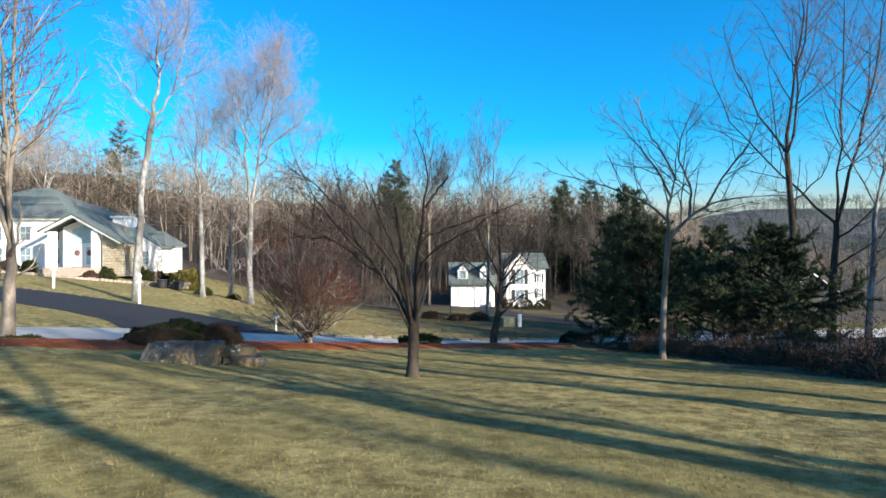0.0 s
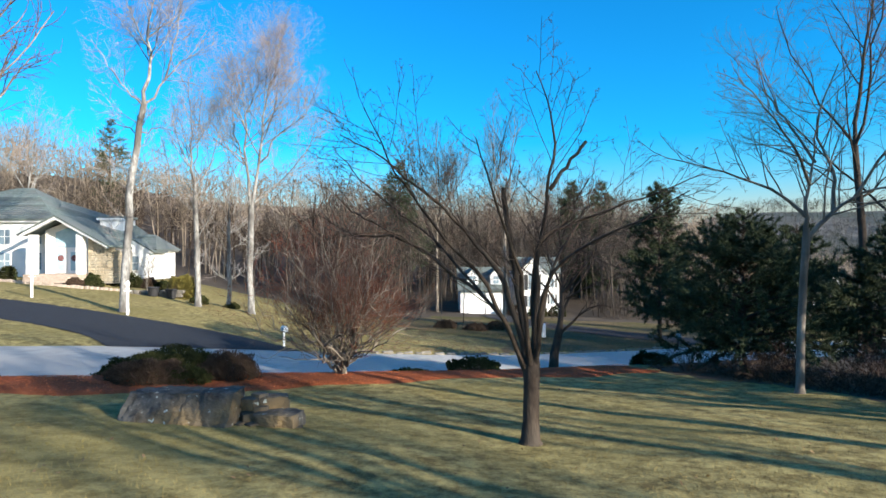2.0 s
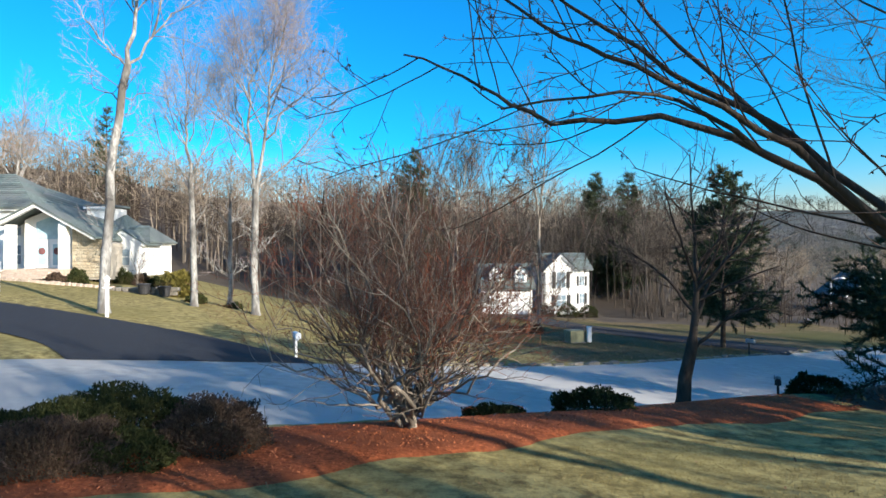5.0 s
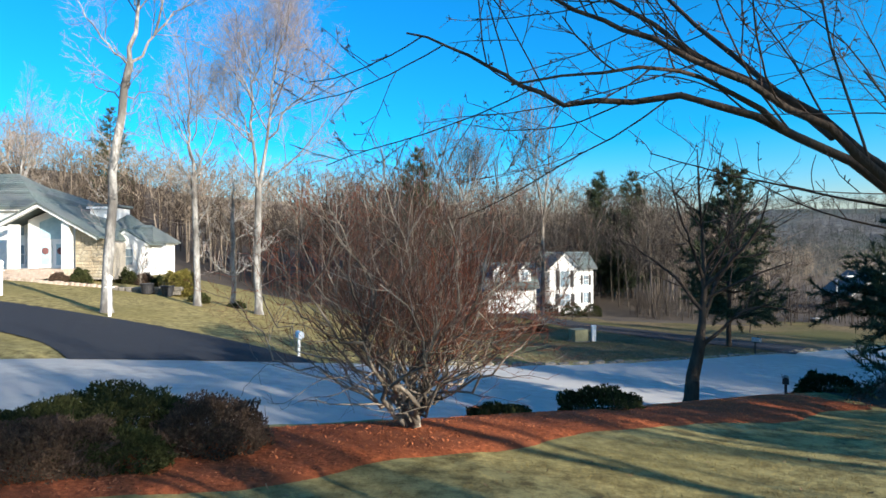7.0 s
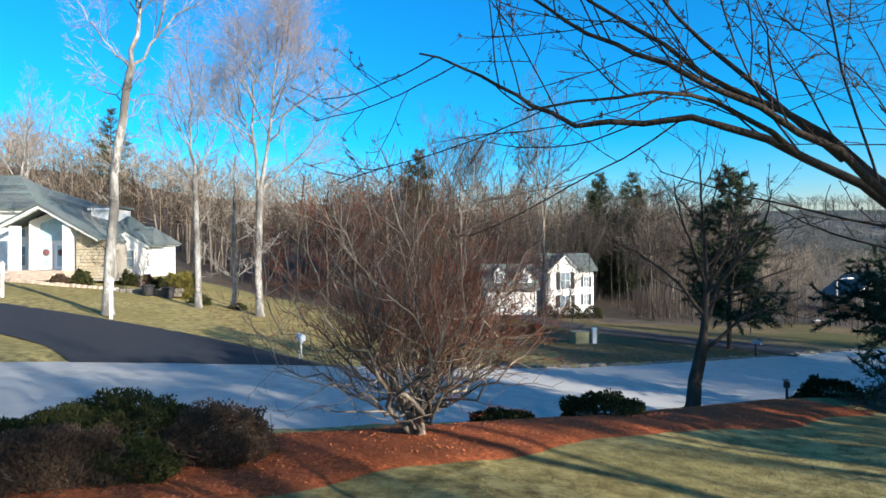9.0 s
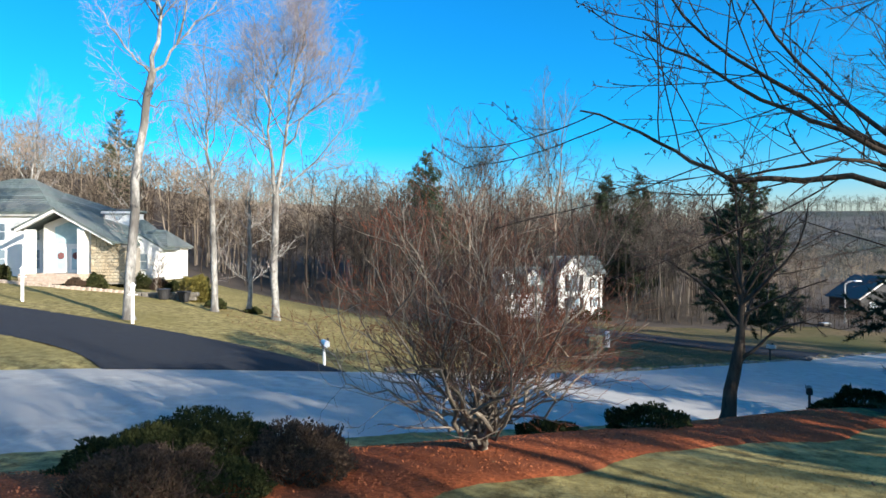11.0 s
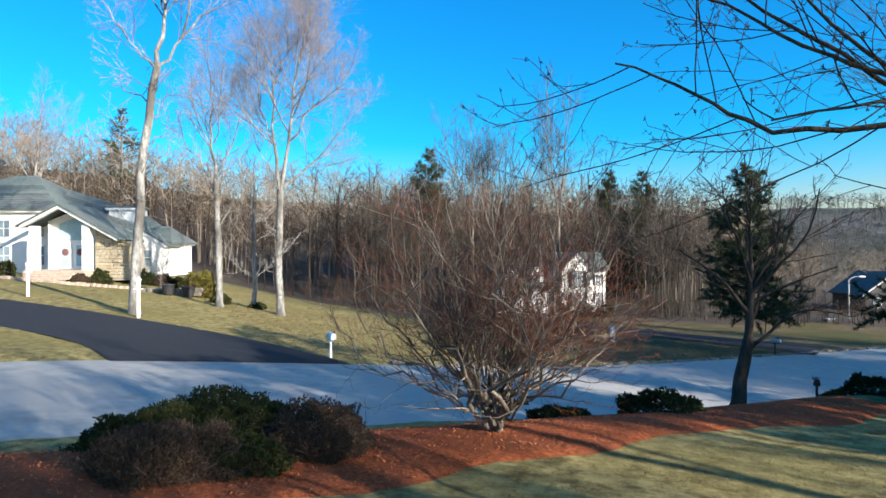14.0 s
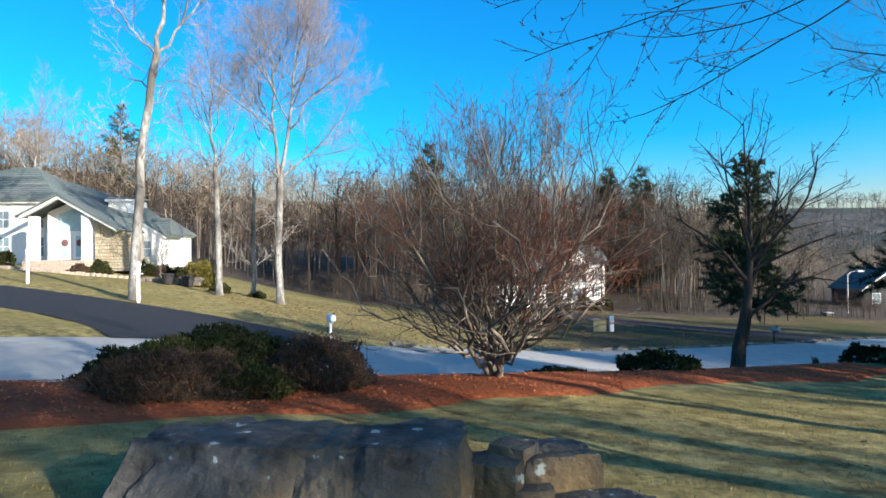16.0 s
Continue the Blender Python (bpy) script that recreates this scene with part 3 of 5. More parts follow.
# the slim pale tree at the lawn's edge
rng = random.Random(41)
x, y = 7.25, 19.8
stems = [limb_line(rng, p, r, 0.012) for p, r in (
    ([(0.2, 0, 4.1), (0.2, 0.0, 5.0), (0.45, 0.1, 6.0), (0.5, 0, 7.2)], 0.075),
    ([(0.2, 0, 3.9), (0.8, -0.1, 4.7), (2.0, 0.0, 5.3), (4.3, 0.3, 5.5)], 0.085),
    ([(0.9, 0, 4.75), (0.95, 0.1, 5.8), (0.6, 0.2, 7.0), (1.2, 0.2, 8.6)], 0.065),
    ([(0.2, 0, 4.6), (-0.6, 0.2, 5.3), (-1.7, 0.5, 5.8), (-3.2, 0.6, 6.2)], 0.06),
    ([(0.3, 0, 5.4), (-0.3, -0.4, 6.2), (-1.2, -0.7, 7.2), (-2.0, -0.9, 7.9)], 0.05),
    ([(1.4, 0, 5.0), (1.8, -0.4, 6.0), (2.5, -0.6, 7.0), (2.9, -0.7, 8.2)], 0.05),
    ([(0.5, 0.1, 6.0), (0.2, 0.6, 7.0), (-0.3, 0.9, 8.0), (-0.5, 1.0, 9.0)], 0.045))]
tree("slim_tree", (x, y, z_at(x, y) - 0.05), "slim bare tree with a pale trunk and wide fork", stems, SPEC_T,
     [(0, 0, 0, 0.15), (0.01, 0, 0.2, 0.105), (0.04, 0, 1.5, 0.095), (0.12, 0, 3.0, 0.09), (0.2, 0, 4.0, 0.095), (0.2, 0, 4.3, 0.075)], M_BARK_S, M_BARK_T, 6)

# tall yard and road trees
SPEC_TALL = [(1.5, 0.38, 0.75, 0.09, 0.10, 7, 5, 0.016), (3.0, 0.44, 0.75, 0.12, 0.09, 5, 3, 0.010), (3.0, 0.55, 0.75, 0.12, 0.05, 2, 3, 0.007)]


def tall_tree(name, x, y, h, lean, r, bare, seed, bark, twig, label, forks=3, wide=1.0, spec=SPEC_TALL):
    """A tall tree whose trunk goes up bare to a share of its height and then forks."""
    rng = random.Random(seed)
    top = h * bare
    trunk = [(0, 0, 0, r * 1.45), (0, 0, 0.3, r * 1.1)]
    for i in range(1, 9):
        f = i / 8
        trunk.append((lean * top * f + rng.gauss(0, 0.03), rng.gauss(0, 0.03), 0.3 + (top - 0.3) * f, r * (1.05 - 0.45 * f)))
    e = trunk[-1]
    stems = []
    for i in range(forks):
        a = rng.uniform(0, 6.28) if forks > 3 else i * 6.28 / forks + rng.uniform(-0.5, 0.5)
        o = wide * (h - top) * rng.uniform(0.16, 0.34) * (0.35 if i == 0 else 1)
        hh = (h - top) * (1 if i == 0 else rng.uniform(0.68, 0.95))
        dx, dy = math.cos(a) * o + lean * hh, math.sin(a) * o
        stems.append(limb_line(rng, [e[:3], (e[0] + dx * 0.4, e[1] + dy * 0.4, e[2] + hh * 0.3), (e[0] + dx * 0.8, e[1] + dy * 0.8, e[2] + hh * 0.65), (e[0] + dx, e[1] + dy, e[2] + hh)], e[3] * (0.85 if i == 0 else 0.6), 0.02, 3, 0.08))
    for i in range(3):
        f = rng.uniform(0.45, 0.95)
        p = trunk[1 + int(f * 8)]
        a, o = rng.uniform(0, 6.28), wide * h * rng.uniform(0.06, 0.12)
        stems.append(limb_line(rng, [p[:3], (p[0] + math.cos(a) * o * 0.6, p[1] + math.sin(a) * o * 0.6, p[2] + o * 0.5), (p[0] + math.cos(a) * o, p[1] + math.sin(a) * o, p[2] + o * 1.3)], r * 0.3, 0.015, 3, 0.06))
    return tree(name, (x, y, z_at(x, y) - 0.1), label, stems, spec, trunk, bark, twig, seed + 100, group="tall bare trees")


BIRCH = "tall bare tree with a pale trunk on the lawn"
SPEC_YARD = [(2.0, 0.44, 0.8, 0.10, 0.08, 7, 4, 0.014), (3.6, 0.5, 0.8, 0.13, 0.07, 5, 3, 0.008), (4.4, 0.6, 0.8, 0.12, 0.05, 2, 3, 0.006)]


def yard_tree(x, y, k, trunk, limbs, seed, label):
    """A pale tree with its own trunk and limbs, given as lines from its foot, all k times as large."""
    rng = random.Random(seed)
    trunk = limb_line(rng, [(p[0] * k, p[1] * k, p[2] * k) for p in trunk], trunk[0][3], trunk[-1][3], 3, 0.03)
    trunk = [(*trunk[0][:3], trunk[0][3] * 1.4), (trunk[0][0], trunk[0][1], trunk[0][2] + 0.35, trunk[0][3] * 1.05)] + trunk[1:]
    stems = [limb_line(rng, [(a * k, b * k, c * k) for a, b, c in p], r, 0.018, 3, 0.09) for p, r in limbs]
    for i in range(16):
        p = trunk[int(len(trunk) * rng.uniform(0.42, 0.98))]
        a, o = rng.uniform(0, 6.28), rng.uniform(1.0, 2.6)
        ca, sa = math.cos(a) * o, math.sin(a) * o
        stems.append(limb_line(rng, [p[:3], (p[0] + ca * 0.5, p[1] + sa * 0.5, p[2] + o * 0.35), (p[0] + ca, p[1] + sa, p[2] + o * 0.95)], 0.03, 0.01, 3, 0.06))
    return tree("yard_tree", (x, y, z_at(x, y) - 0.1), label, stems, SPEC_YARD, trunk, M_BARK_B, M_TWIG_B, seed, group="tall bare trees")


yard_tree(-22.4, 43.7, 1.12, [(0, 0, 0, 0.29), (0.15, 0, 4.0, 0.26), (0.5, 0, 8.2, 0.23), (1.15, 0, 12.2, 0.19)], (
    ([(1.15, 0, 12.1), (1.4, 0.1, 14.6), (1.3, 0, 16.5), (1.6, 0.2, 19.0), (1.8, 0, 22.0)], 0.15),
    ([(1.15, 0, 12.2), (2.4, 0.2, 13.8), (3.6, 0.3, 15.0), (4.6, 0.4, 16.6)], 0.09),
    ([(2.3, 0.1, 13.6), (3.0, -0.3, 15.6), (3.5, -0.5, 17.5), (3.7, -0.5, 19.5)], 0.07),
    ([(1.15, 0, 12.0), (0.3, -0.3, 13.0), (-0.7, -0.5, 14.2), (-1.6, -0.6, 15.8)], 0.07),
    ([(0.85, 0, 10.3), (-0.2, 0.4, 10.9), (-1.5, 0.7, 11.5)], 0.055),
    ([(0.9, 0, 10.6), (1.9, 0.2, 10.9), (2.9, 0.4, 10.6)], 0.05),
    ([(0.4, 0, 7.2), (-0.7, -0.4, 8.0), (-2.1, -0.6, 8.8)], 0.045),
    ([(1.4, 0, 15.0), (0.5, 0.8, 16.5), (-0.3, 1.2, 18.5)], 0.06),
    ([(1.3, 0, 16.0), (2.3, 1.0, 17.6), (2.9, 1.5, 20.0)], 0.06)), 301, "tall bare tree with a pale trunk and one long side limb")
yard_tree(-20.9, 52.0, 1.18, [(0, 0, 0, 0.24), (-0.05, 0, 4, 0.2), (-0.2, 0, 7.5, 0.17)], (
    ([(-0.2, 0, 7.4), (-0.4, 0, 10.0), (-0.5, 0.1, 12.5), (-0.6, 0, 15.0)], 0.13),
    ([(-0.1, 0, 6.0), (-1.0, 0.2, 8.2), (-2.0, 0.4, 9.4), (-2.8, 0.4, 10.4)], 0.06),
    ([(-0.2, 0, 7.2), (0.6, 0.3, 9.5), (1.2, 0.5, 11.6), (1.5, 0.6, 13.4)], 0.07),
    ([(-0.3, 0, 8.6), (-1.0, -0.5, 10.8), (-1.4, -0.8, 13.0)], 0.06),
    ([(-0.3, 0, 9.6), (0.3, -0.5, 11.6), (0.6, -0.7, 14.2)], 0.05),
    ([(0, 0, 4.6), (0.6, 0.3, 6.0), (1.0, 0.4, 7.4)], 0.04)), 302, BIRCH)
yard_tree(-19.2, 54.0, 1.15, [(0, 0, 0, 0.19), (0.03, 0, 3, 0.16), (0.05, 0, 6.5, 0.12)], (
    ([(0.05, 0, 6.4), (0.0, 0.1, 8.0), (0.2, 0, 9.8)], 0.08),
    ([(0.05, 0, 6.0), (-0.6, 0.1, 7.2), (-0.9, 0.1, 8.4)], 0.04),
    ([(0.05, 0, 6.6), (0.6, 0.1, 7.8), (0.8, 0.2, 9.0)], 0.04)), 303, "bare tree with a pale trunk and a short thin crown")
yard_tree(-16.7, 52.0, 1.2, [(0, 0, 0, 0.27), (-0.1, 0, 3.5, 0.24), (0, 0, 7.2, 0.22)], (
    ([(0, 0, 7.0), (-0.45, 0, 10.0), (-0.4, 0.1, 13.2), (0.3, 0.1, 15.2), (0.4, 0, 17.4)], 0.15),
    ([(0, 0, 7.1), (0.6, -0.1, 10.8), (1.0, 0, 14.0), (1.6, 0, 16.2), (1.8, 0, 17.8)], 0.15),
    ([(0, 0, 7.2), (1.6, 0.3, 8.6), (3.2, 0.5, 10.6), (4.4, 0.6, 12.6)], 0.08),
    ([(0.55, 0, 10.0), (2.0, -0.4, 11.8), (3.6, -0.7, 13.0), (4.4, -0.8, 14.6)], 0.08),
    ([(0.8, 0, 12.4), (2.0, 0.6, 14.4), (3.0, 0.8, 16.4)], 0.07),
    ([(-0.45, 0, 10.0), (-1.2, 0.5, 12.0), (-1.5, 0.7, 14.6), (-1.3, 0.7, 16.2)], 0.07),
    ([(-0.4, 0, 12.2), (-0.9, -0.7, 14.2), (-0.9, -1.0, 16.6)], 0.06),
    ([(0.1, 0, 7.6), (-1.0, -0.5, 9.2), (-1.7, -0.7, 11.2)], 0.05)), 304, "tall bare tree with a forked pale trunk and round crown")
SPEC_OPEN = [(1.1, 0.42, 0.8, 0.10, 0.06, 7, 5, 0.013), (2.4, 0.44, 0.8, 0.13, 0.06, 5, 3, 0.008), (2.6, 0.5, 0.8, 0.12, 0.04, 2, 3, 0.006)]
DARKT = "tall dark bare tree at the edge of the wood"
tall_tree("wood_edge_tree", 23.8, 40.0, 27, -0.06, 0.27, 0.48, 5, M_BARK_D, M_BARK_T, DARKT, 3, 1.7, SPEC_OPEN)
tall_tree("wood_edge_tree", 27.2, 42.0, 27, 0.05, 0.29, 0.32, 6, M_BARK_D, M_BARK_T, DARKT, 3, 1.5, SPEC_OPEN)
tall_tree("wood_edge_tree", 27.0, 38.0, 17, 0.06, 0.20, 0.5, 7, M_BARK_B, M_TWIG_B, "bare tree with a pale trunk at the edge of the wood", 3)
tall_tree("round_tree", -2.0, 87.0, 25, 0.0, 0.22, 0.5, 14, M_BARK_S, M_WOODS, "tall bare tree with a round crown above the woods", 8, 1.5)
tall_tree("round_tree", 4.9, 66.0, 22, 0.01, 0.2, 0.45, 15, M_BARK_S, M_WOODS, "tall slender bare tree near the far house", 3, 0.7)
tall_tree("round_tree", -60.0, 90.0, 22, 0.0, 0.25, 0.4, 16, M_BARK_B, M_TWIG_B, "pale bare tree behind the white house", 5, 1.1)
tall_tree("ornamental_tree", -27.8, 58.0, 3.4, 0.0, 0.06, 0.3, 18, M_BARK_S, M_TWIG_B, "small bare ornamental tree before the house", 4, 1.2)
tall_tree("lawn_tree", -13.2, 18.2, 15, 0.02, 0.2, 0.22, 10, M_BARK_S, M_BARK_T, "bare tree with several upright stems by the mulch bed", 5, 0.8)


# ---- evergreens ----
def blades(rng, spots, ways, length, width, per, spread, slim=False):
    """Tufts of narrow leaves: at each spot, some thin triangles pointing about the way given."""
    n = len(spots)
    p = np.repeat(np.asarray(spots, float), per, 0)
    w = np.repeat(np.asarray(ways, float), per, 0) + rng.normal(0, spread, (n * per, 3))
    w /= np.linalg.norm(w, axis=1, keepdims=True) + 1e-9
    s = np.cross(w, rng.normal(0, 1, (n * per, 3)))
    s /= np.linalg.norm(s, axis=1, keepdims=True) + 1e-9
    ln = length * rng.uniform(0.6, 1.3, (n * per, 1))
    a, b, c = p - s * width * 0.5, p + s * width * 0.5, p + w * ln
    if slim:
        return np.stack([a, b, c], 1).reshape(-1, 3), np.arange(n * per)[:, None] * 3 + np.array([[0, 1, 2]])
    m = p + w * ln * 0.5
    v = np.stack([a, b, m + s * width * 0.6, c], 1).reshape(-1, 3)
    i = np.arange(n * per)[:, None] * 4
    return v, i + np.array([[0, 1, 2, 3]])


def pine(x, y, h, radius, low, seed, label, mat=M_PINE, needle=0.20, dens=1.0, droop=-0.05, group="evergreens"):
    rng, nr = random.Random(seed), np.random.default_rng(seed)
    ob = thing("pine_tree", (x, y, z_at(x, y) - 0.05), label, "tree", group)
    trunk = [(rng.gauss(0, 0.03), rng.gauss(0, 0.03), h * i / 10, 0.02 + h * 0.013 * (1 - i / 10)) for i in range(11)]
    v, q = tubes([(trunk, 8)])
    fast_mesh("trunk", v, q, M_BARK_D, ob)
    wood, spots, ways = [], [], []
    z = low
    while z < h * 0.97:
        f = (z - low) / (h - low)
        reach = radius * (1 - f) ** 0.75 * (0.75 + 0.25 * min(1, f * 6)) + 0.25
        for k in range(rng.randint(5, 7)):
            a = rng.uniform(0, 6.28)
            ln = reach * rng.uniform(0.4, 1.2)
            b = shoot(rng, (0, 0, z + rng.uniform(-0.15, 0.15)), unit((math.cos(a), math.sin(a), 0.15 + 0.5 * f)), ln, 0.02 + 0.012 * ln, 0.006, 6, 0.07, droop + 0.05)
            wood.append((b, 4))
            side = []
            branch_out(rng, b, 0, [(3.2, 0.45, 0.8, 0.1, 0.03, 4, 3, 0.005)], side)
            for s, _, _ in [(b, 0, 0)] + side:
                if s is not b:
                    wood.append((s, 3))
                m = max(2, int(math.dist(s[0][:3], s[-1][:3]) * 15 * dens))
                for j in range(m):
                    g = 0.3 + 0.7 * (j + rng.random()) / m
                    c, w, _ = fork(rng, s, min(g, 0.99), 0.5)
                    spots.append(c), ways.append((w[0], w[1], w[2] + 0.25))
        z += rng.uniform(0.35, 0.6) * (1.2 - 0.5 * f) * (h / 11)
    v, q = tubes(wood)
    fast_mesh("bough_wood", v, q, M_BARK_D, ob)["kind"] = "stuff"
    v, q = blades(nr, spots, ways, needle, 0.032 if needle < 0.3 else 0.055, 6 if needle < 0.3 else 5, 0.6, True)
    fast_mesh("crown", v, q, mat, ob, shade=False)["kind"] = "stuff"
    return ob


pine(8.6, 25.2, 5.5, 3.3, 0.7, 1, "broad dark green pine standing beside the road", dens=1.15)
pine(14.0, 31.0, 6.0, 2.7, 0.5, 2, "broad green pine standing beside the road", dens=1.3)
pine(12.9, 23.5, 5.0, 2.9, 0.8, 3, "low dense dark green pine at the wood's edge", dens=1.6)
pine(17.2, 56.0, 14.0, 3.9, 2.2, 4, "tall green pine across the road", needle=0.34, dens=1.0)
pine(22.9, 115, 22, 5.0, 1.0, 5, "tall dark spruce behind the far house", needle=0.8, dens=0.55)
pine(27.9, 113, 22, 5.6, 2.0, 6, "tall olive green pine behind the far house", needle=0.8, dens=0.5)
pine(-8.0, 100, 23, 5.2, 6.0, 7, "tall green pine rising out of the bare woods", needle=0.6, dens=0.4)
pine(-62, 115, 24, 4.5, 6.0, 8, "green pine rising out of the bare woods", needle=0.45, dens=0.35)


# pines added out of view to shade road, bed, boulder and far lawn
pine(19.5, 6.4, 13.5, 3.3, 8.3, 21, "unseen tall dark pine with a bare lower trunk, added to cast shade", needle=0.34, dens=0.6)
pine(17.0, 12.5, 12.0, 3.7, 2.0, 23, "unseen dark green pine, added to shade bed and road", needle=0.34, dens=0.6)
pine(12.0, 0.5, 11.5, 2.3, 7.0, 24, "unseen dark pine with a bare lower trunk, added to shade boulder and bed", needle=0.34, dens=0.32)
pine(27.0, 9.0, 18.0, 2.8, 13.0, 22, "unseen tall dark pine with a bare lower trunk, added to cast shade", needle=0.34, dens=0.6)


# more unseen pines, right of the view, added to darken the far lawn
for i, (x, y, h) in enumerate(((42, 31, 17), (48, 27, 18), (53, 34, 18), (38, 25, 15), (57, 40, 18))):
    pine(x, y, h, 4.2, 3.0, 61 + i, "unseen tall dark pine, added to shade the far lawn", needle=0.5, dens=0.5)


def leaf_bush(name, x, y, rx, ry, h, seed, mat, label, count=5000, leaf=0.06, width=0.03, group="", sink=0.05, twig=M_BARK_T, stems=24):
    """A dense shrub: stems and many small leaves in a lumpy dome."""
    rng, nr = random.Random(seed), np.random.default_rng(seed)
    ob = thing(name, (x, y, z_at(x, y) - sink), label, "shrub", group)
    wood = []
    for i in range(stems):
        a, o = rng.uniform(0, 6.28), math.sqrt(rng.random())
        wood.append((shoot(rng, (0.2 * rx * o * math.cos(a), 0.2 * ry * o * math.sin(a), 0), unit((rx * o * math.cos(a), ry * o * math.sin(a), h * (1.25 - o))), 0.66 * math.hypot(h * (1.1 - 0.4 * o), rx * o), 0.016, 0.004, 6, 0.10, 0.03), 4))
    more = []
    for b, _ in wood:
        branch_out(rng, b, 0, [(7, 0.4, 0.6, 0.12, 0.05, 4, 3, 0.004)], more)
    v, q = tubes(wood + [(p, s) for p, s, _ in more])
    fast_mesh("stem_wood", v, q, twig, ob)["kind"] = "stuff"
    if count:
        d = nr.normal(0, 1, (count, 3))
        d[:, 2] = np.abs(d[:, 2])
        d /= np.linalg.norm(d, axis=1, keepdims=True)
        lump = np.array([0.84 + 0.30 * noise.noise(Vector(p) * 2.2 + Vector((seed, 0, 0))) + 0.12 * noise.noise(Vector(p) * 7) for p in d])
        rad = lump * nr.uniform(0.55, 1.0, count) ** 0.35
        spots = d * rad[:, None] * np.array([rx, ry, h]) * np.where(d[:, 2:3] < 0.25, 0.93, 1.0)
        v, q = blades(nr, spots, d + np.array([0, 0, 0.4]), leaf, width, 3, 0.6)
        fast_mesh("foliage", v, q, mat, ob, shade=False)["kind"] = "stuff"
    return ob


# ---- the bushes of the bed ----
YEW, TWIGGY = "dark green clipped yew bush in the mulch bed", "dense brown twiggy bush in the mulch bed"
leaf_bush("yew_bush", -8.95, 18.4, 0.9, 0.95, 0.62, 1, M_YEW, YEW, 14000, 0.04, 0.016)
leaf_bush("yew_bush", -8.2, 18.7, 1.1, 1.0, 0.78, 2, M_YEW, YEW, 16000, 0.04, 0.016)
leaf_bush("twiggy_bush", -7.0, 18.6, 0.85, 0.8, 0.75, 3, M_RUST, TWIGGY, 12000, 0.035, 0.012, stems=110)
leaf_bush("yew_bush", -12.4, 17.4, 1.2, 0.8, 0.3, 4, M_YEW, "low dark green yew bush in the mulch bed", 6000, 0.04, 0.016)
leaf_bush("twiggy_bush", -8.35, 17.5, 1.0, 0.85, 0.6, 14, M_RUST, TWIGGY, 16000, 0.035, 0.012, stems=110)
leaf_bush("yew_bush", -7.75, 17.75, 0.9, 0.65, 0.46, 15, M_YEW, "low dark green yew bush in the mulch bed", 7500, 0.04, 0.016)
leaf_bush("low_bush", -2.9, 23.6, 0.9, 0.6, 0.35, 5, M_YEW, "low dark spreading evergreen behind the bed", 2500)
leaf_bush("low_bush", -0.9, 23.4, 1.1, 0.8, 0.55, 6, M_YEW, "low dark spreading evergreen behind the bed", 3500)
leaf_bush("low_bush", 6.0, 27.0, 0.9, 0.7, 0.6, 7, M_YEW, "low dark evergreen near the road", 2500)


# ---- the woods behind: many bare trees joined ----
def wood_variant(seed, spec):
    rng = random.Random(seed)
    r = 0.0068
    t = shoot(rng, (0, 0, 0), (rng.gauss(0, 0.03), rng.gauss(0, 0.03), 1), 0.93, r, 0.002, 7, 0.03, 0.03)
    out = [(t, 5, 0)]
    got = []
    branch_out(rng, [p for p in t[1:]], 0, spec, got)
    v, q = tubes([(p, s) for p, s, _ in out + got])
    return v, q


NEARW = [(20, 0.40, 0.85, 0.18, 0.07, 3, 3, 0.0016), (22, 0.5, 0.8, 0.18, 0.05, 2, 3, 0.0012), (11, 0.7, 0.8, 0.12, 0.05, 1, 3, 0.0012)]
FARW = [(14, 0.38, 0.85, 0.15, 0.08, 2, 3, 0.0026), (18, 0.65, 0.8, 0.12, 0.06, 1, 3, 0.0026)]
near_kinds = [wood_variant(s, NEARW) for s in range(6)]
far_kinds = [wood_variant(50 + s, FARW) for s in range(5)]


def woods(name, kinds, places, mat, label):
    vs, qs, base = [], [], 0
    for i, (x, y, h, girth) in enumerate(places):
        v, q = kinds[i % len(kinds)]
        a = i * 2.4
        c, s = math.cos(a), math.sin(a)
        w = v * np.array([h * girth, h * girth, h])
        w = np.stack([w[:, 0] * c - w[:, 1] * s + x, w[:, 0] * s + w[:, 1] * c + y, w[:, 2] + z_at(x, y) - 0.3], 1)
        vs.append(w), qs.append(q + base)
        base += len(v)
    return tagged(fast_mesh(name, np.concatenate(vs), np.concatenate(qs), mat), label, "woods", kind="stuff")


rng = random.Random(77)
places = []
while len(places) < 430:
    x, d = rng.uniform(-75, 75), rng.uniform(0, 45)
    y = 84 + d + 0.10 * abs(x)
    if x < -24:
        y += 4
    if -6 < x < 22 and y < 102:
        continue
    if x < -24 and rng.random() < 0.6:
        continue
    side = (x + 5) / (y - 11)
    if side > 0.52:
        continue
    tall = 1 - 0.55 * float(smooth(0.40, 0.52, side))
    places.append((x, y, tall * rng.uniform(12, 20) if x > -24 else rng.uniform(10, 15), rng.uniform(0.7, 1.2)))
for i in range(26):
    x, y, h = rng.uniform(24, 46), rng.uniform(66, 92), rng.uniform(7, 11)
    if abs((x + 5.3) * 84 - (y - 11) * 56) > 400:
        places.append((x, y, h, 1.0))
for x, y, h in ((-1.5, 72, 9), (0.8, 69, 11), (3.0, 74, 9), (5.6, 77, 12), (8.5, 76, 10), (12.5, 80, 13), (-4, 76, 12), (-7, 80, 13), (6.4, 80, 11), (7.6, 81.5, 10), (8.8, 79, 12), (4.2, 80, 9), (10.2, 78, 10), (7.0, 75, 8)):
    places.append((x, y, h, 0.7))
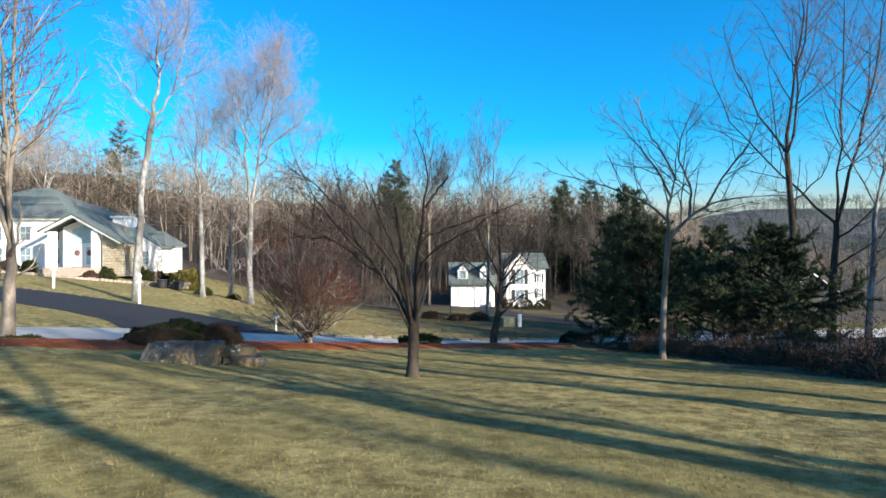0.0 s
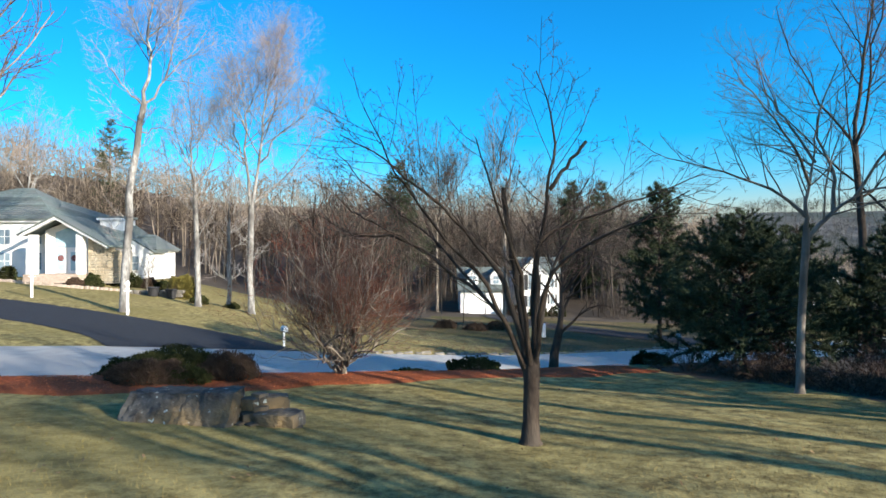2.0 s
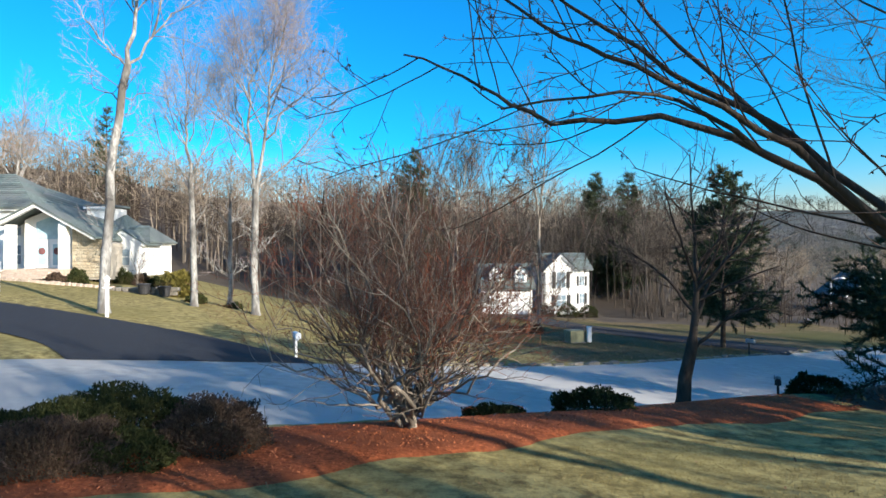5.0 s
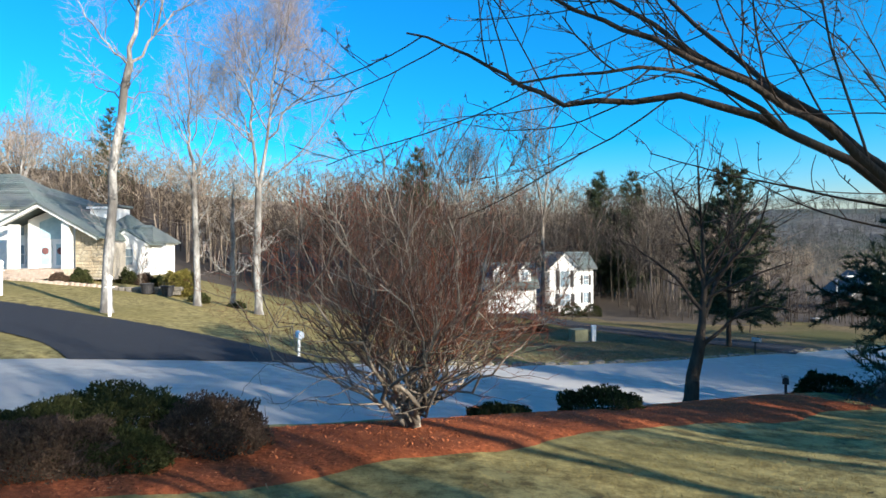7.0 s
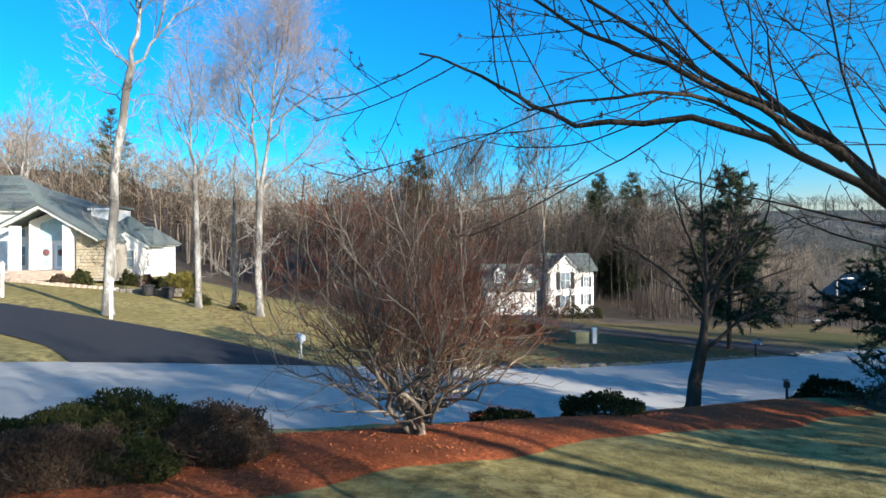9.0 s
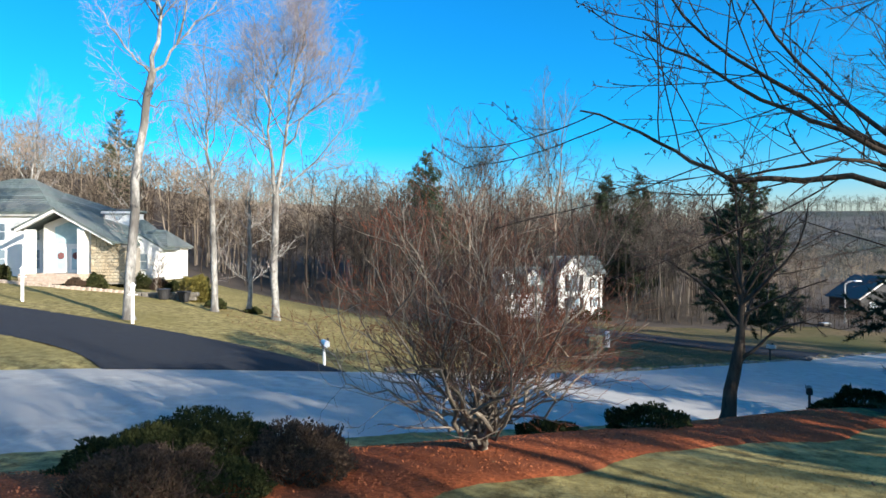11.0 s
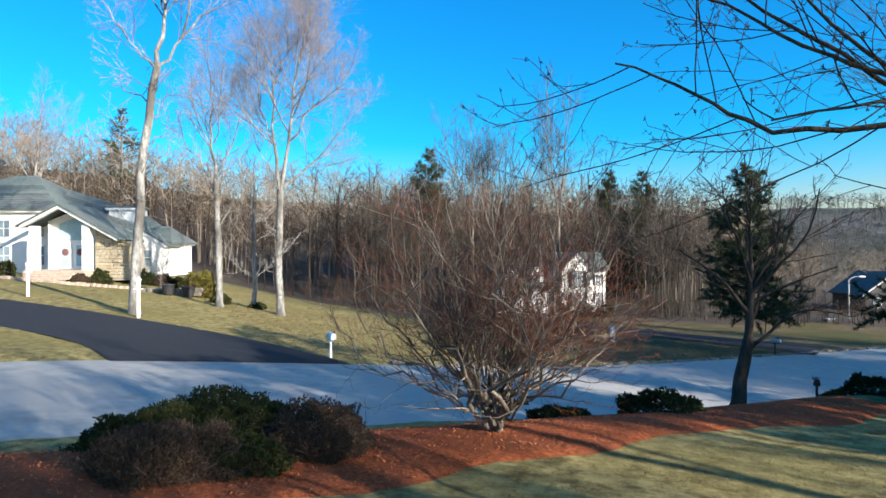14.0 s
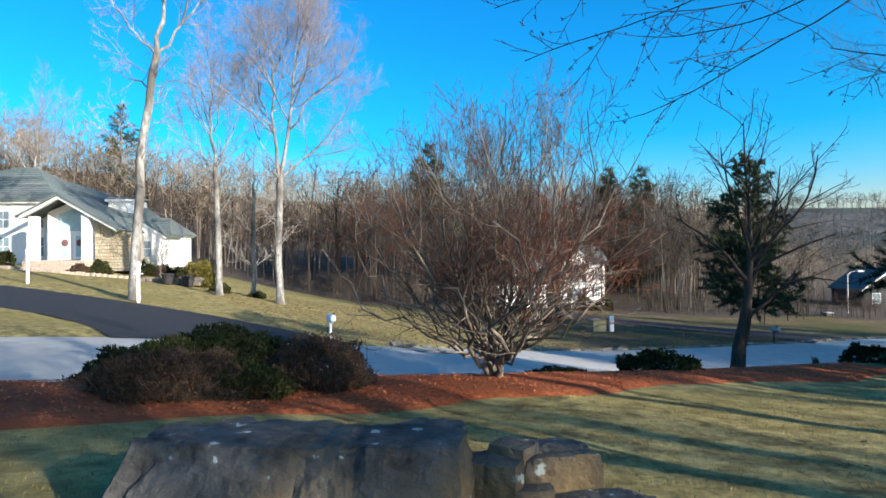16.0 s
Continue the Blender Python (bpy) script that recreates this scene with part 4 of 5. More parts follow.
for i in range(30):
    places.append((rng.uniform(17, 40), rng.uniform(14, 40), rng.uniform(3.5, 6.5), 0.9))
for i in range(300):
    x = rng.uniform(-26, 52)
    places.append((x, 82 + 0.10 * abs(x) + (20 if -3 < x < 20 else 0) + rng.uniform(-2, 8), rng.uniform(1.6, 4.2), rng.uniform(1.3, 2.2)))
# unseen tall trees right of the view, added to dapple the far lawn
for i in range(70):
    x = rng.uniform(34, 64)
    places.append((x, rng.uniform(14, min(44, 0.72 * x)), rng.uniform(13, 20), 1.1))
woods("woods", near_kinds, places, M_WOODS, "bare brown woods behind the houses, with unseen shade trees to the right")
places = []
while len(places) < 1000:
    a, d = rng.uniform(-0.95, 0.95), 116 + 330 * rng.random() ** 2.2
    x, y = d * math.sin(a), d * math.cos(a)
    low = a > 0.42 and d < 300
    if low and d < 130:
        continue
    places.append((x, y, rng.uniform(7, 11) if low else rng.uniform(12, 19), rng.uniform(1.0, 1.5)))
# hill trees use the bark colour paled for haze
woods("far_woods", far_kinds, places, M_FARWOODS_HAZED, "bare brown woods on the hills, colour paled for haze")
places = []
while len(places) < 900:
    a, d = rng.uniform(0.05, 0.9), 420 + 520 * rng.random()
    x, y = d * math.sin(a), d * math.cos(a)
    places.append((x, y, rng.uniform(14, 20), rng.uniform(1.6, 2.4)))
for i in range(600):
    a, d = rng.uniform(0.3, 0.9), rng.uniform(260, 620)
    places.append((d * math.sin(a), d * math.cos(a), rng.uniform(11, 16), rng.uniform(1.6, 2.4)))
woods("far_woods", [wood_variant(90 + s, FARW) for s in range(4)], places, M_RIDGE_HAZED, "bare woods on the distant ridge, colour greyed for haze")

# trees of the garden behind the camera, whose shadows lie on the lawn
for i, (x, y, h) in enumerate(((8.6, 1.8, 10), (14.5, 6, 15), (17, 1, 16), (21, 10, 15), (12, -6, 16), (24, -4, 17), (19, 15, 13), (6, -9, 15), (30, 4, 17), (27, -14, 17), (16, 9.5, 12), (20.5, 5, 14), (24, 14, 14), (14, -2, 14))):
    tall_tree("garden_tree", x, y, h, 0.0, 0.22 if i == 0 else 0.28, 0.4, 200 + i, M_BARK_D, M_BARK_T, "bare tree in the garden", 4, 1.3, SPEC_TALL if i in (0, 1, 4) else SPEC_TALL[:2])


# ---- boulder and rocks ----
def rock(name, at, size, seed, label, mat=M_ROCK, cuts=7, rz=0.0, cat="boulder", group="", lean=0.0):
    rng = random.Random(seed)
    bm = bmesh.new()
    bmesh.ops.create_cube(bm, size=2)
    bmesh.ops.subdivide_edges(bm, edges=bm.edges[:], cuts=cuts * 3, use_grid_fill=True)
    off = Vector((seed * 3.1, seed * 1.7, seed * 0.9))
    for v in bm.verts:
        p = v.co.copy()
        n = p.normalized()
        p = p.lerp(n * 1.25, 0.2)
        q = Vector((p.x * size[0], p.y * size[1], p.z * size[2]))
        m = min(size)
        e = 0.20 * m * noise.noise(q * 1.6 + off) + 0.16 * m * (0.4 - abs(noise.noise(q * 3.1 + off))) + 0.16 * m * (0.3 - abs(noise.noise(q * 7.0 - off))) + 0.07 * m * noise.noise(q * 17 + off) + 0.04 * m * noise.noise(q * 38)
        k = -0.55 * m * max(0, 0.10 - abs(noise.noise(Vector((q.x * 2.6, q.y * 1.2, q.z * 0.7)) - off))) / 0.10 * 0.35
        side = n * (0.35 if abs(n.z) > 0.7 else 1.0)
        v.co = q + side * (e + k)
        v.co.y += lean * v.co.z
    ob = part(name, bm, mat)
    ob.data.polygons.foreach_set("use_smooth", [False] * len(ob.data.polygons))
    ob.matrix_world = pose(*at, 0, 0, rz)
    return tagged(ob, label, cat, group)


rock("boulder", (-6.08, 13.95, 0.46), (0.86, 0.25, 0.34), 3, "long weathered grey boulder with tan patches on the lawn", cuts=13, rz=-3, lean=0.75)
STONE, PILE = "grey fieldstone with pale lichen beside the boulder", "rocks beside the boulder"
for i, (x, y, z, a, b, c, r) in enumerate(((-4.55, 14.0, 0.34, 0.34, 0.24, 0.15, -12), (-4.72, 14.32, 0.52, 0.22, 0.16, 0.15, 15), (-5.02, 14.05, 0.34, 0.15, 0.14, 0.13, 30), (-5.05, 14.15, 0.58, 0.14, 0.12, 0.09, -20),
        (-4.92, 13.85, 0.26, 0.11, 0.10, 0.09, 50), (-4.86, 14.1, 0.48, 0.10, 0.09, 0.07, 5), (-5.14, 13.86, 0.28, 0.10, 0.09, 0.08, 70), (-4.25, 13.85, 0.24, 0.10, 0.08, 0.06, 10), (-4.94, 14.25, 0.66, 0.11, 0.09, 0.06, -35))):
    rock("rock", (x, y, z), (a, b, c), 5 + 2 * i, STONE, cuts=3 if a < 0.2 else 6, rz=r, cat="rock", group=PILE)

# ---- thicket at the wood's edge ----
rng = random.Random(15)
for i in range(34):
    y = 11.5 + 13.5 * (i + rng.random()) / 34
    x = 8.6 + 0.44 * (19.8 - y) + (rng.uniform(0.2, 1.4) if i % 2 else rng.uniform(1.6, 6.0))
    leaf_bush("brush", x, y, rng.uniform(0.9, 1.5), rng.uniform(0.8, 1.3), rng.uniform(0.5, 1.2) if i % 2 else rng.uniform(1.4, 2.5), 60 + i, M_RUST, "tangled brown leafless brush at the wood's edge", 900, 0.05, 0.02, "brush at the wood's edge", stems=20)
for i, (x, y, rx, h) in enumerate(((-1.2, 62, 1.3, 0.9), (1.6, 61, 1.5, 0.8), (3.8, 62.5, 1.2, 1.0))):
    leaf_bush("rust_bush", x, y, rx, 1.0, h, 80 + i, M_RUST, "low rust-brown bush on the far lawn", 1500, 0.12, 0.05, "rust bushes on the far lawn")
leaf_bush("low_bush", 10.2, 35.0, 0.9, 0.8, 0.7, 85, M_YEW, "low dark bush beside the mailbox", 1500, 0.08, 0.04)
leaf_bush("globe_bush", -24.2, 57.0, 1.35, 1.2, 2.5, 31, M_OLIVE, "round yellow-green bush beside the house", 9000, 0.1, 0.05)
BB, GB = "brown clipped bush before the house", "dark green bush before the house"
for i, (x, y, rx, h, m, lb) in enumerate(((-33.9, 57.6, 0.9, 0.8, M_RUST, BB), (-32.6, 58.2, 1.0, 1.0, M_YEW, GB), (-34.0, 60.4, 1.0, 1.2, M_YEW, GB), (-32.4, 61.6, 1.1, 1.4, M_YEW, GB), (-30.8, 61.8, 1.1, 1.4, M_YEW, GB), (-29.3, 61.8, 1.0, 1.3, M_RUST, BB), (-28.0, 61.6, 0.9, 1.2, M_YEW, GB),
        (-40.2, 58.2, 0.9, 1.6, M_YEW, GB), (-42.6, 58.5, 1.5, 1.3, M_RUST, BB), (-45.5, 58.5, 1.5, 1.3, M_RUST, BB), (-21.6, 54.0, 0.9, 0.8, M_YEW, "low bush under the tall trees"), (-19.0, 54.2, 0.8, 0.5, M_YEW, "low bush under the tall trees"),
        (11.4, 84.2, 1.7, 2.0, M_YEW, "dark bush before the far house"), (14.2, 85.2, 1.5, 1.8, M_YEW, "dark bush before the far house"), (8.6, 83.8, 1.5, 1.8, M_RUST, "brown bush before the far house"))):
    leaf_bush("house_bush", x, y, rx, rx * 0.8, h, 40 + i, m, lb, 1500, 0.12, 0.06, "bushes before the house", stems=8)


# ---- grass blades and dead leaves on the near lawn ----
nr = np.random.default_rng(4)
n = 300000
gx0, gy0 = nr.uniform(-11, 12, n * 2), 3.5 + 19 * nr.random(n * 2) ** 1.25
v0 = across(gx0, gy0) + 0.25 * np.sin(along(gx0, gy0) * 0.7)
ok = v0 < 18.2
gx0, gy0 = gx0[ok][:n], gy0[ok][:n]
gz0 = height(gx0, gy0) + 0.03 * np.sin(gx0 * 1.3 + np.sin(gy0 * 0.9)) * np.sin(gy0 * 1.1 + 0.5) - 0.012
v, q = blades(nr, np.stack([gx0, gy0, gz0], 1), np.tile([0.0, 0.0, 0.8], (len(gx0), 1)), 0.045, 0.008, 1, 0.8, True)
tagged(fast_mesh("grass", v, q, M_BLADE, shade=False), "short dry winter grass on the lawn", "grass", kind="stuff")


def flakes(count, xs, ys, zs, size, rng):
    """Small curled flat pieces lying about."""
    a = rng.uniform(0, 6.28, count)
    l, w = size * rng.uniform(0.6, 1.4, count), size * rng.uniform(0.25, 0.6, count)
    tilt = rng.normal(0, 0.35, (count, 2))
    c, s = np.cos(a), np.sin(a)
    pts = []
    for i, j in ((-1, -1), (1, -1), (1.1, 1), (-0.9, 1)):
        dx, dy = (i * l * c - j * w * s) / 2, (i * l * s + j * w * c) / 2
        pts.append(np.stack([xs + dx, ys + dy, zs + dx * tilt[:, 0] + dy * tilt[:, 1]], 1))
    return np.stack(pts, 1).reshape(-1, 3), np.arange(count)[:, None] * 4 + np.array([[0, 1, 2, 3]])


n = 900
xs, ys = nr.uniform(-11, 13, n), nr.uniform(4, 21, n)
v, q = flakes(n, xs, ys, height(xs, ys) + 0.03, 0.045, nr)
tagged(fast_mesh("fallen_leaf_litter", v, q, M_DEADLEAF, shade=False), "scattered brown fallen leaves on the lawn", "leaf litter", kind="stuff")
n = 15000
us, vs = nr.uniform(8, 45, n), 37 + 22 * nr.random(n) ** 1.3
xs, ys = spot(us, vs)
xs, ys = xs[drive_sink(xs, ys) == 0], ys[drive_sink(xs, ys) == 0]
v, q = flakes(len(xs), xs, ys, height(xs, ys) + 0.05, 0.09, nr)
tagged(fast_mesh("fallen_leaf_litter", v, q, M_DEADLEAF, shade=False), "scattered brown fallen leaves on the far lawn", "leaf litter", kind="stuff")
n = 48000
us, vs = nr.uniform(-14, 26, n), nr.uniform(18.1, 22.0, n)
xs, ys = spot(us, vs)
ok = bed(us, vs) > 0.7
xs, ys = xs[ok], ys[ok]
v, q = flakes(len(xs), xs, ys, height(xs, ys) + 0.055, 0.028, nr)
tagged(fast_mesh("mulch_chips", v, q, M_CHIP, shade=False), "loose red bark chips on the bed", "mulch", kind="stuff")


# ---- houses ----
def window(parent, x, y, z, w, h, mat=M_GLASS, shutters=False, rot=0):
    """A window in a wall that faces the road: frame, pane and bars, set proud of the wall."""
    f = part("window", box(w + 0.16, 0.10, h + 0.16, (x, y, z - 0.08), 0.01), M_TRIM, parent)
    part("pane", box(w, 0.03, h, (x, y - 0.05, z), 0), mat, f)
    part("glazing_bar", box(0.04, 0.04, h, (x, y - 0.062, z), 0), M_TRIM, f)
    part("glazing_bar", box(w, 0.04, 0.05, (x, y - 0.064, z + h / 2), 0), M_TRIM, f)
    if shutters:
        for s in (-1, 1):
            part("shutter", box(w * 0.42, 0.05, h + 0.1, (x + s * (w / 2 + 0.10 + w * 0.21), y - 0.02, z - 0.05), 0.01), M_SHUTTER, f)


def siding(parent, x0, x1, y, z0, z1, step=0.2):
    """Clapboards on a wall that faces the road."""
    z = z0
    while z < z1 - 0.02:
        t = min(step, z1 - z)
        bm = bmesh.new()
        a = [bm.verts.new(p) for p in ((x0, y - 0.03, z), (x1, y - 0.03, z), (x1, y - 0.008, z + t), (x0, y - 0.008, z + t))]
        b = [bm.verts.new(p) for p in ((x0, y, z), (x1, y, z))]
        bm.faces.new(a), bm.faces.new((b[0], b[1], a[1], a[0]))
        part("clapboard", bm, M_SIDING, parent)
        z += step


def shingles(parent, a, b, c, d, rows):
    """Courses of shingles on the roof plane a b c d (a-b the eave, d-c the ridge)."""
    a, b, c, d = (Vector(p) for p in (a, b, c, d))
    n = (b - a).cross(d - a).normalized()
    if n.z < 0:
        n = -n
    bm = bmesh.new()
    for i in range(rows):
        f, g = i / rows, (i + 1.15) / rows
        g = min(g, 1)
        p = [a.lerp(d, f) + n * 0.045, b.lerp(c, f) + n * 0.045, b.lerp(c, g) + n * 0.012, a.lerp(d, g) + n * 0.012]
        q = [a.lerp(d, f) + n * 0.004, b.lerp(c, f) + n * 0.004]
        v = [bm.verts.new(k) for k in p]
        w = [bm.verts.new(k) for k in q]
        bm.faces.new(v), bm.faces.new((w[0], w[1], v[1], v[0]))
    ob = part("shingles", bm, M_SHINGLE, parent)
    ob["kind"] = "stuff"
    return ob


def roof(parent, corners, rows=0, thick=0.16):
    r = part("roof", slab(corners, thick), M_SHINGLE, parent)
    if rows and len(corners) == 4:
        shingles(r, *corners, rows)
    return r


# the white house: main block, entrance gable with stone flank, low wing
hx, hy, hz = -36.9, 60.0, z_at(-36.9, 59.0)
house = thing("house", (hx, hy, hz), "white two-storey house with grey shingle roof and stone entrance gable", "house")
g0 = 0.45
main = part("wall", box(16.0, 9.0, 5.7, (-10.2, 7.0, 0.0), 0.0), M_SIDING, house)
siding(house, -18.2, -2.2, 2.5, 0.3, 5.6)
for wx in (-3.6, -6.6, -9.6, -12.6):
    window(house, wx, 2.47, 3.5, 1.0, 1.4)
    window(house, wx, 2.47, 1.05, 1.0, 1.6)
part("cornice", box(16.6, 0.35, 0.34, (-10.2, 2.3, 5.58), 0.02), M_TRIM, house)
EZ, RZ = 5.9, 9.35
roof(house, [(-18.8, 2.0, EZ), (-1.6, 2.0, EZ), (-6.8, 7.0, RZ), (-8.6, 7.0, RZ)], 16)
roof(house, [(-1.6, 2.0, EZ), (-1.6, 12.0, EZ), (-6.8, 7.0, RZ), (-6.8, 7.0, RZ + 0.001)])
roof(house, [(-1.6, 12.0, EZ), (-18.8, 12.0, EZ), (-8.6, 7.0, RZ), (-6.8, 7.0, RZ)])
# a lower block to the right, its roof sloping down
part("wall", box(5.4, 6.4, 3.2, (0.4, 6.6, 0.0), 0.0), M_SIDING, house)
roof(house, [(-2.2, 1.6, 5.2), (5.2, 1.6, 3.15), (3.4, 7.0, 5.7), (-3.8, 7.0, 8.0)], 14)
roof(house, [(5.2, 1.6, 3.15), (5.2, 11.0, 3.15), (3.4, 7.0, 5.7), (3.4, 6.99, 5.7)])
# the entrance gable
gable = [(-3.2, 4.35), (-3.2, 4.1), (0.0, 5.72), (4.8, 3.05), (4.8, 3.3), (0.0, 6.0)]
part("gable_trim", prism(gable, -0.5, -0.15), M_TRIM, house)
roof(house, [(-3.4, -0.6, 4.36), (-3.4, 4.5, 4.36), (0.0, 4.5, 6.12), (0.0, -0.6, 6.12)], 0)
roof(house, [(5.0, -0.6, 3.30), (5.0, 4.5, 3.30), (0.0, 4.5, 6.12), (0.0, -0.6, 6.12)], 0)
part("entrance_wall", prism([(-2.0, 0.3), (2.1, 0.3), (2.1, 4.6), (0, 5.6), (-2.0, 4.75)], 1.3, 1.6), M_SIDING, house)
for px in (-2.3, 2.05):
    col = part("pillar", box(0.62, 0.62, 4.2 if px < 0 else 4.35, (px, 0.1, 0.1), 0.02), M_SIDING if px < 0 else M_TRIM, house)
part("transom_window", prism([(-1.0, 3.15), (1.3, 3.15), (1.3, 4.55), (0.15, 5.0), (-1.0, 4.55)], 1.24, 1.32), M_DOOR, house)
for dx in (-0.45, 0.80):
    d = part("door", box(1.05, 0.08, 2.15, (dx, 1.24, 0.75), 0.015), M_TRIM, house)
    part("glass", box(0.72, 0.03, 1.75, (dx, 1.19, 0.98), 0.01), M_DOOR, d, "pale blue door glass")
    w = bmesh.new()
    bmesh.ops.create_uvsphere(w, u_segments=10, v_segments=6, radius=0.3)
    bmesh.ops.scale(w, vec=(1, 0.2, 1), verts=w.verts)
    bmesh.ops.translate(w, vec=(dx, 1.15, 2.15), verts=w.verts)
    part("wreath", w, M_WREATH, d, "round dark red wreath")
part("porch_floor", box(5.0, 2.4, 0.75, (0.0, 0.1, -0.05), 0.03), M_PINKSTONE, house)
for i in range(3):
    part("step", box(3.6, 0.4, 0.55 - 0.18 * i, (0.0, -1.3 - 0.36 * i, -0.05), 0.02), M_PINKSTONE, house)
flank = part("stone_flank", prism([(2.4, -0.2), (5.6, -0.2), (5.6, 2.8), (4.6, 3.1), (2.4, 4.3)], 0.6, 2.4), M_MORTAR, house)
srng = random.Random(9)
z = 0.0
while z < 4.1:
    x, hh = 2.42, srng.uniform(0.22, 0.34)
    end = 5.58 if z < 2.6 else 5.58 - (z - 2.6) * 1.85
    while x < end - 0.15:
        ww = min(srng.uniform(0.3, 0.65), end - x)
        part("stone", box(ww - 0.03, 0.12, hh - 0.03, (x + ww / 2, 0.57 + srng.uniform(-0.02, 0.02), z), 0.03), M_STONEWALL, flank)
        x += ww
    z += hh
# the wing
part("wall", box(3.8, 4.6, 2.9, (5.1, 6.3, 0.0), 0.0), M_SIDING, house)
part("wall", prism([(3.5, 0.2), (6.9, 0.2), (6.9, 2.7), (5.2, 3.75), (3.5, 2.7)], 3.2, 3.96), M_SIDING, house)
part("gable_trim", prism([(3.2, 2.75), (3.2, 2.5), (5.2, 3.7), (7.2, 2.5), (7.2, 2.75), (5.2, 4.0)], 3.0, 3.2), M_TRIM, house)
roof(house, [(3.0, 2.9, 2.78), (3.0, 6, 2.78), (5.2, 6, 4.1), (5.2, 2.9, 4.1)])
roof(house, [(7.4, 2.9, 2.78), (7.4, 6, 2.78), (5.2, 6, 4.1), (5.2, 2.9, 4.1)])
part("cornice", box(0.3, 5.2, 0.28, (7.1, 6.3, 2.75), 0.02), M_TRIM, house)
roof(house, [(3.0, 3.55, 3.0), (7.4, 3.55, 3.0), (6.0, 6.3, 4.5), (3.0, 6.3, 4.5)], 8)
roof(house, [(7.4, 3.55, 3.0), (7.4, 9.0, 3.0), (6.0, 6.3, 4.5), (6.0, 6.29, 4.5)])
window(house, 5.2, 3.17, 0.95, 1.2, 1.35)
part("dormer", box(2.3, 2.4, 1.5, (2.4, 5.8, 4.5), 0.02), M_SIDING, house)
part("dormer_trim", box(2.7, 0.2, 0.2, (2.4, 4.45, 5.9), 0.02), M_TRIM, house)
part("dormer_roof", box(2.8, 2.8, 0.22, (2.4, 5.8, 6.08), 0.05), M_SHINGLE, house)

# the far white house with garage, dormers and a tall gable
fx, fy = 2.0, 86.0
fz = z_at(2.0, 84.0) - 0.2
far_house = thing("house", (fx, fy, fz), "white house with black shutters, garage and dormers beyond the road", "house")
part("garage_wall", box(6.2, 8.0, 3.3, (2.3, 4.0, 0), 0), M_SIDING, far_house)
for gxp in (0.75, 3.85):
    d = part("garage_door", box(2.6, 0.08, 2.4, (gxp, -0.03, 0.05), 0.02), M_TRIM, far_house)
    for r in range(1, 4):
        part("panel_groove", box(2.5, 0.03, 0.03, (gxp, -0.075, 0.05 + 0.6 * r), 0), M_SIDING, d)
roof(far_house, [(-1.2, -0.5, 3.3), (5.8, -0.5, 3.3), (5.8, 4.0, 6.3), (-1.2, 4.0, 6.3)], 14)
roof(far_house, [(-1.2, 8.5, 3.3), (5.8, 8.5, 3.3), (5.8, 4.0, 6.3), (-1.2, 4.0, 6.3)])
for dxp in (0.9, 4.1):
    part("dormer", prism([(dxp - 0.75, 3.8), (dxp + 0.75, 3.8), (dxp + 0.75, 5.3), (dxp, 6.1), (dxp - 0.75, 5.3)], 0.5, 3.6), M_SIDING, far_house)
    roof(far_house, [(dxp - 0.95, 0.3, 5.2), (dxp - 0.95, 3.8, 5.2), (dxp, 3.8, 6.25), (dxp, 0.3, 6.25)], 0, 0.1)
    roof(far_house, [(dxp + 0.95, 0.3, 5.2), (dxp + 0.95, 3.8, 5.2), (dxp, 3.8, 6.25), (dxp, 0.3, 6.25)], 0, 0.1)
    window(far_house, dxp, 0.47, 4.1, 0.75, 1.1)
part("wall", box(5.9, 9.0, 5.6, (10.1, 6.5, 0), 0), M_SIDING, far_house)
part("wall", prism([(7.2, 0), (11.0, 0), (11.0, 5.5), (9.1, 7.3), (7.2, 5.5)], 0.4, 2.2), M_SIDING, far_house)
part("gable_trim", prism([(6.9, 5.45), (6.9, 5.15), (9.1, 7.25), (11.3, 5.15), (11.3, 5.45), (9.1, 7.6)], 0.2, 0.4), M_TRIM, far_house)
roof(far_house, [(6.8, 0.1, 5.4), (6.8, 6.5, 5.4), (9.1, 6.5, 7.7), (9.1, 0.1, 7.7)], 8, 0.12)
roof(far_house, [(11.4, 0.1, 5.4), (11.4, 6.5, 5.4), (9.1, 6.5, 7.7), (9.1, 0.1, 7.7)], 8, 0.12)
roof(far_house, [(6.8, 1.6, 5.6), (13.5, 1.6, 5.6), (13.5, 6.5, 7.7), (6.8, 6.5, 7.7)], 12)
roof(far_house, [(6.8, 11.4, 5.6), (13.5, 11.4, 5.6), (13.5, 6.5, 7.7), (6.8, 6.5, 7.7)])
window(far_house, 9.1, 0.38, 3.3, 1.1, 2.0, shutters=True)
window(far_house, 9.1, 0.38, 1.0, 1.2, 1.4, shutters=True)
window(far_house, 12.1, 1.98, 3.5, 0.6, 1.2, shutters=True)
window(far_house, 12.1, 1.98, 1.2, 0.6, 1.3, shutters=True)


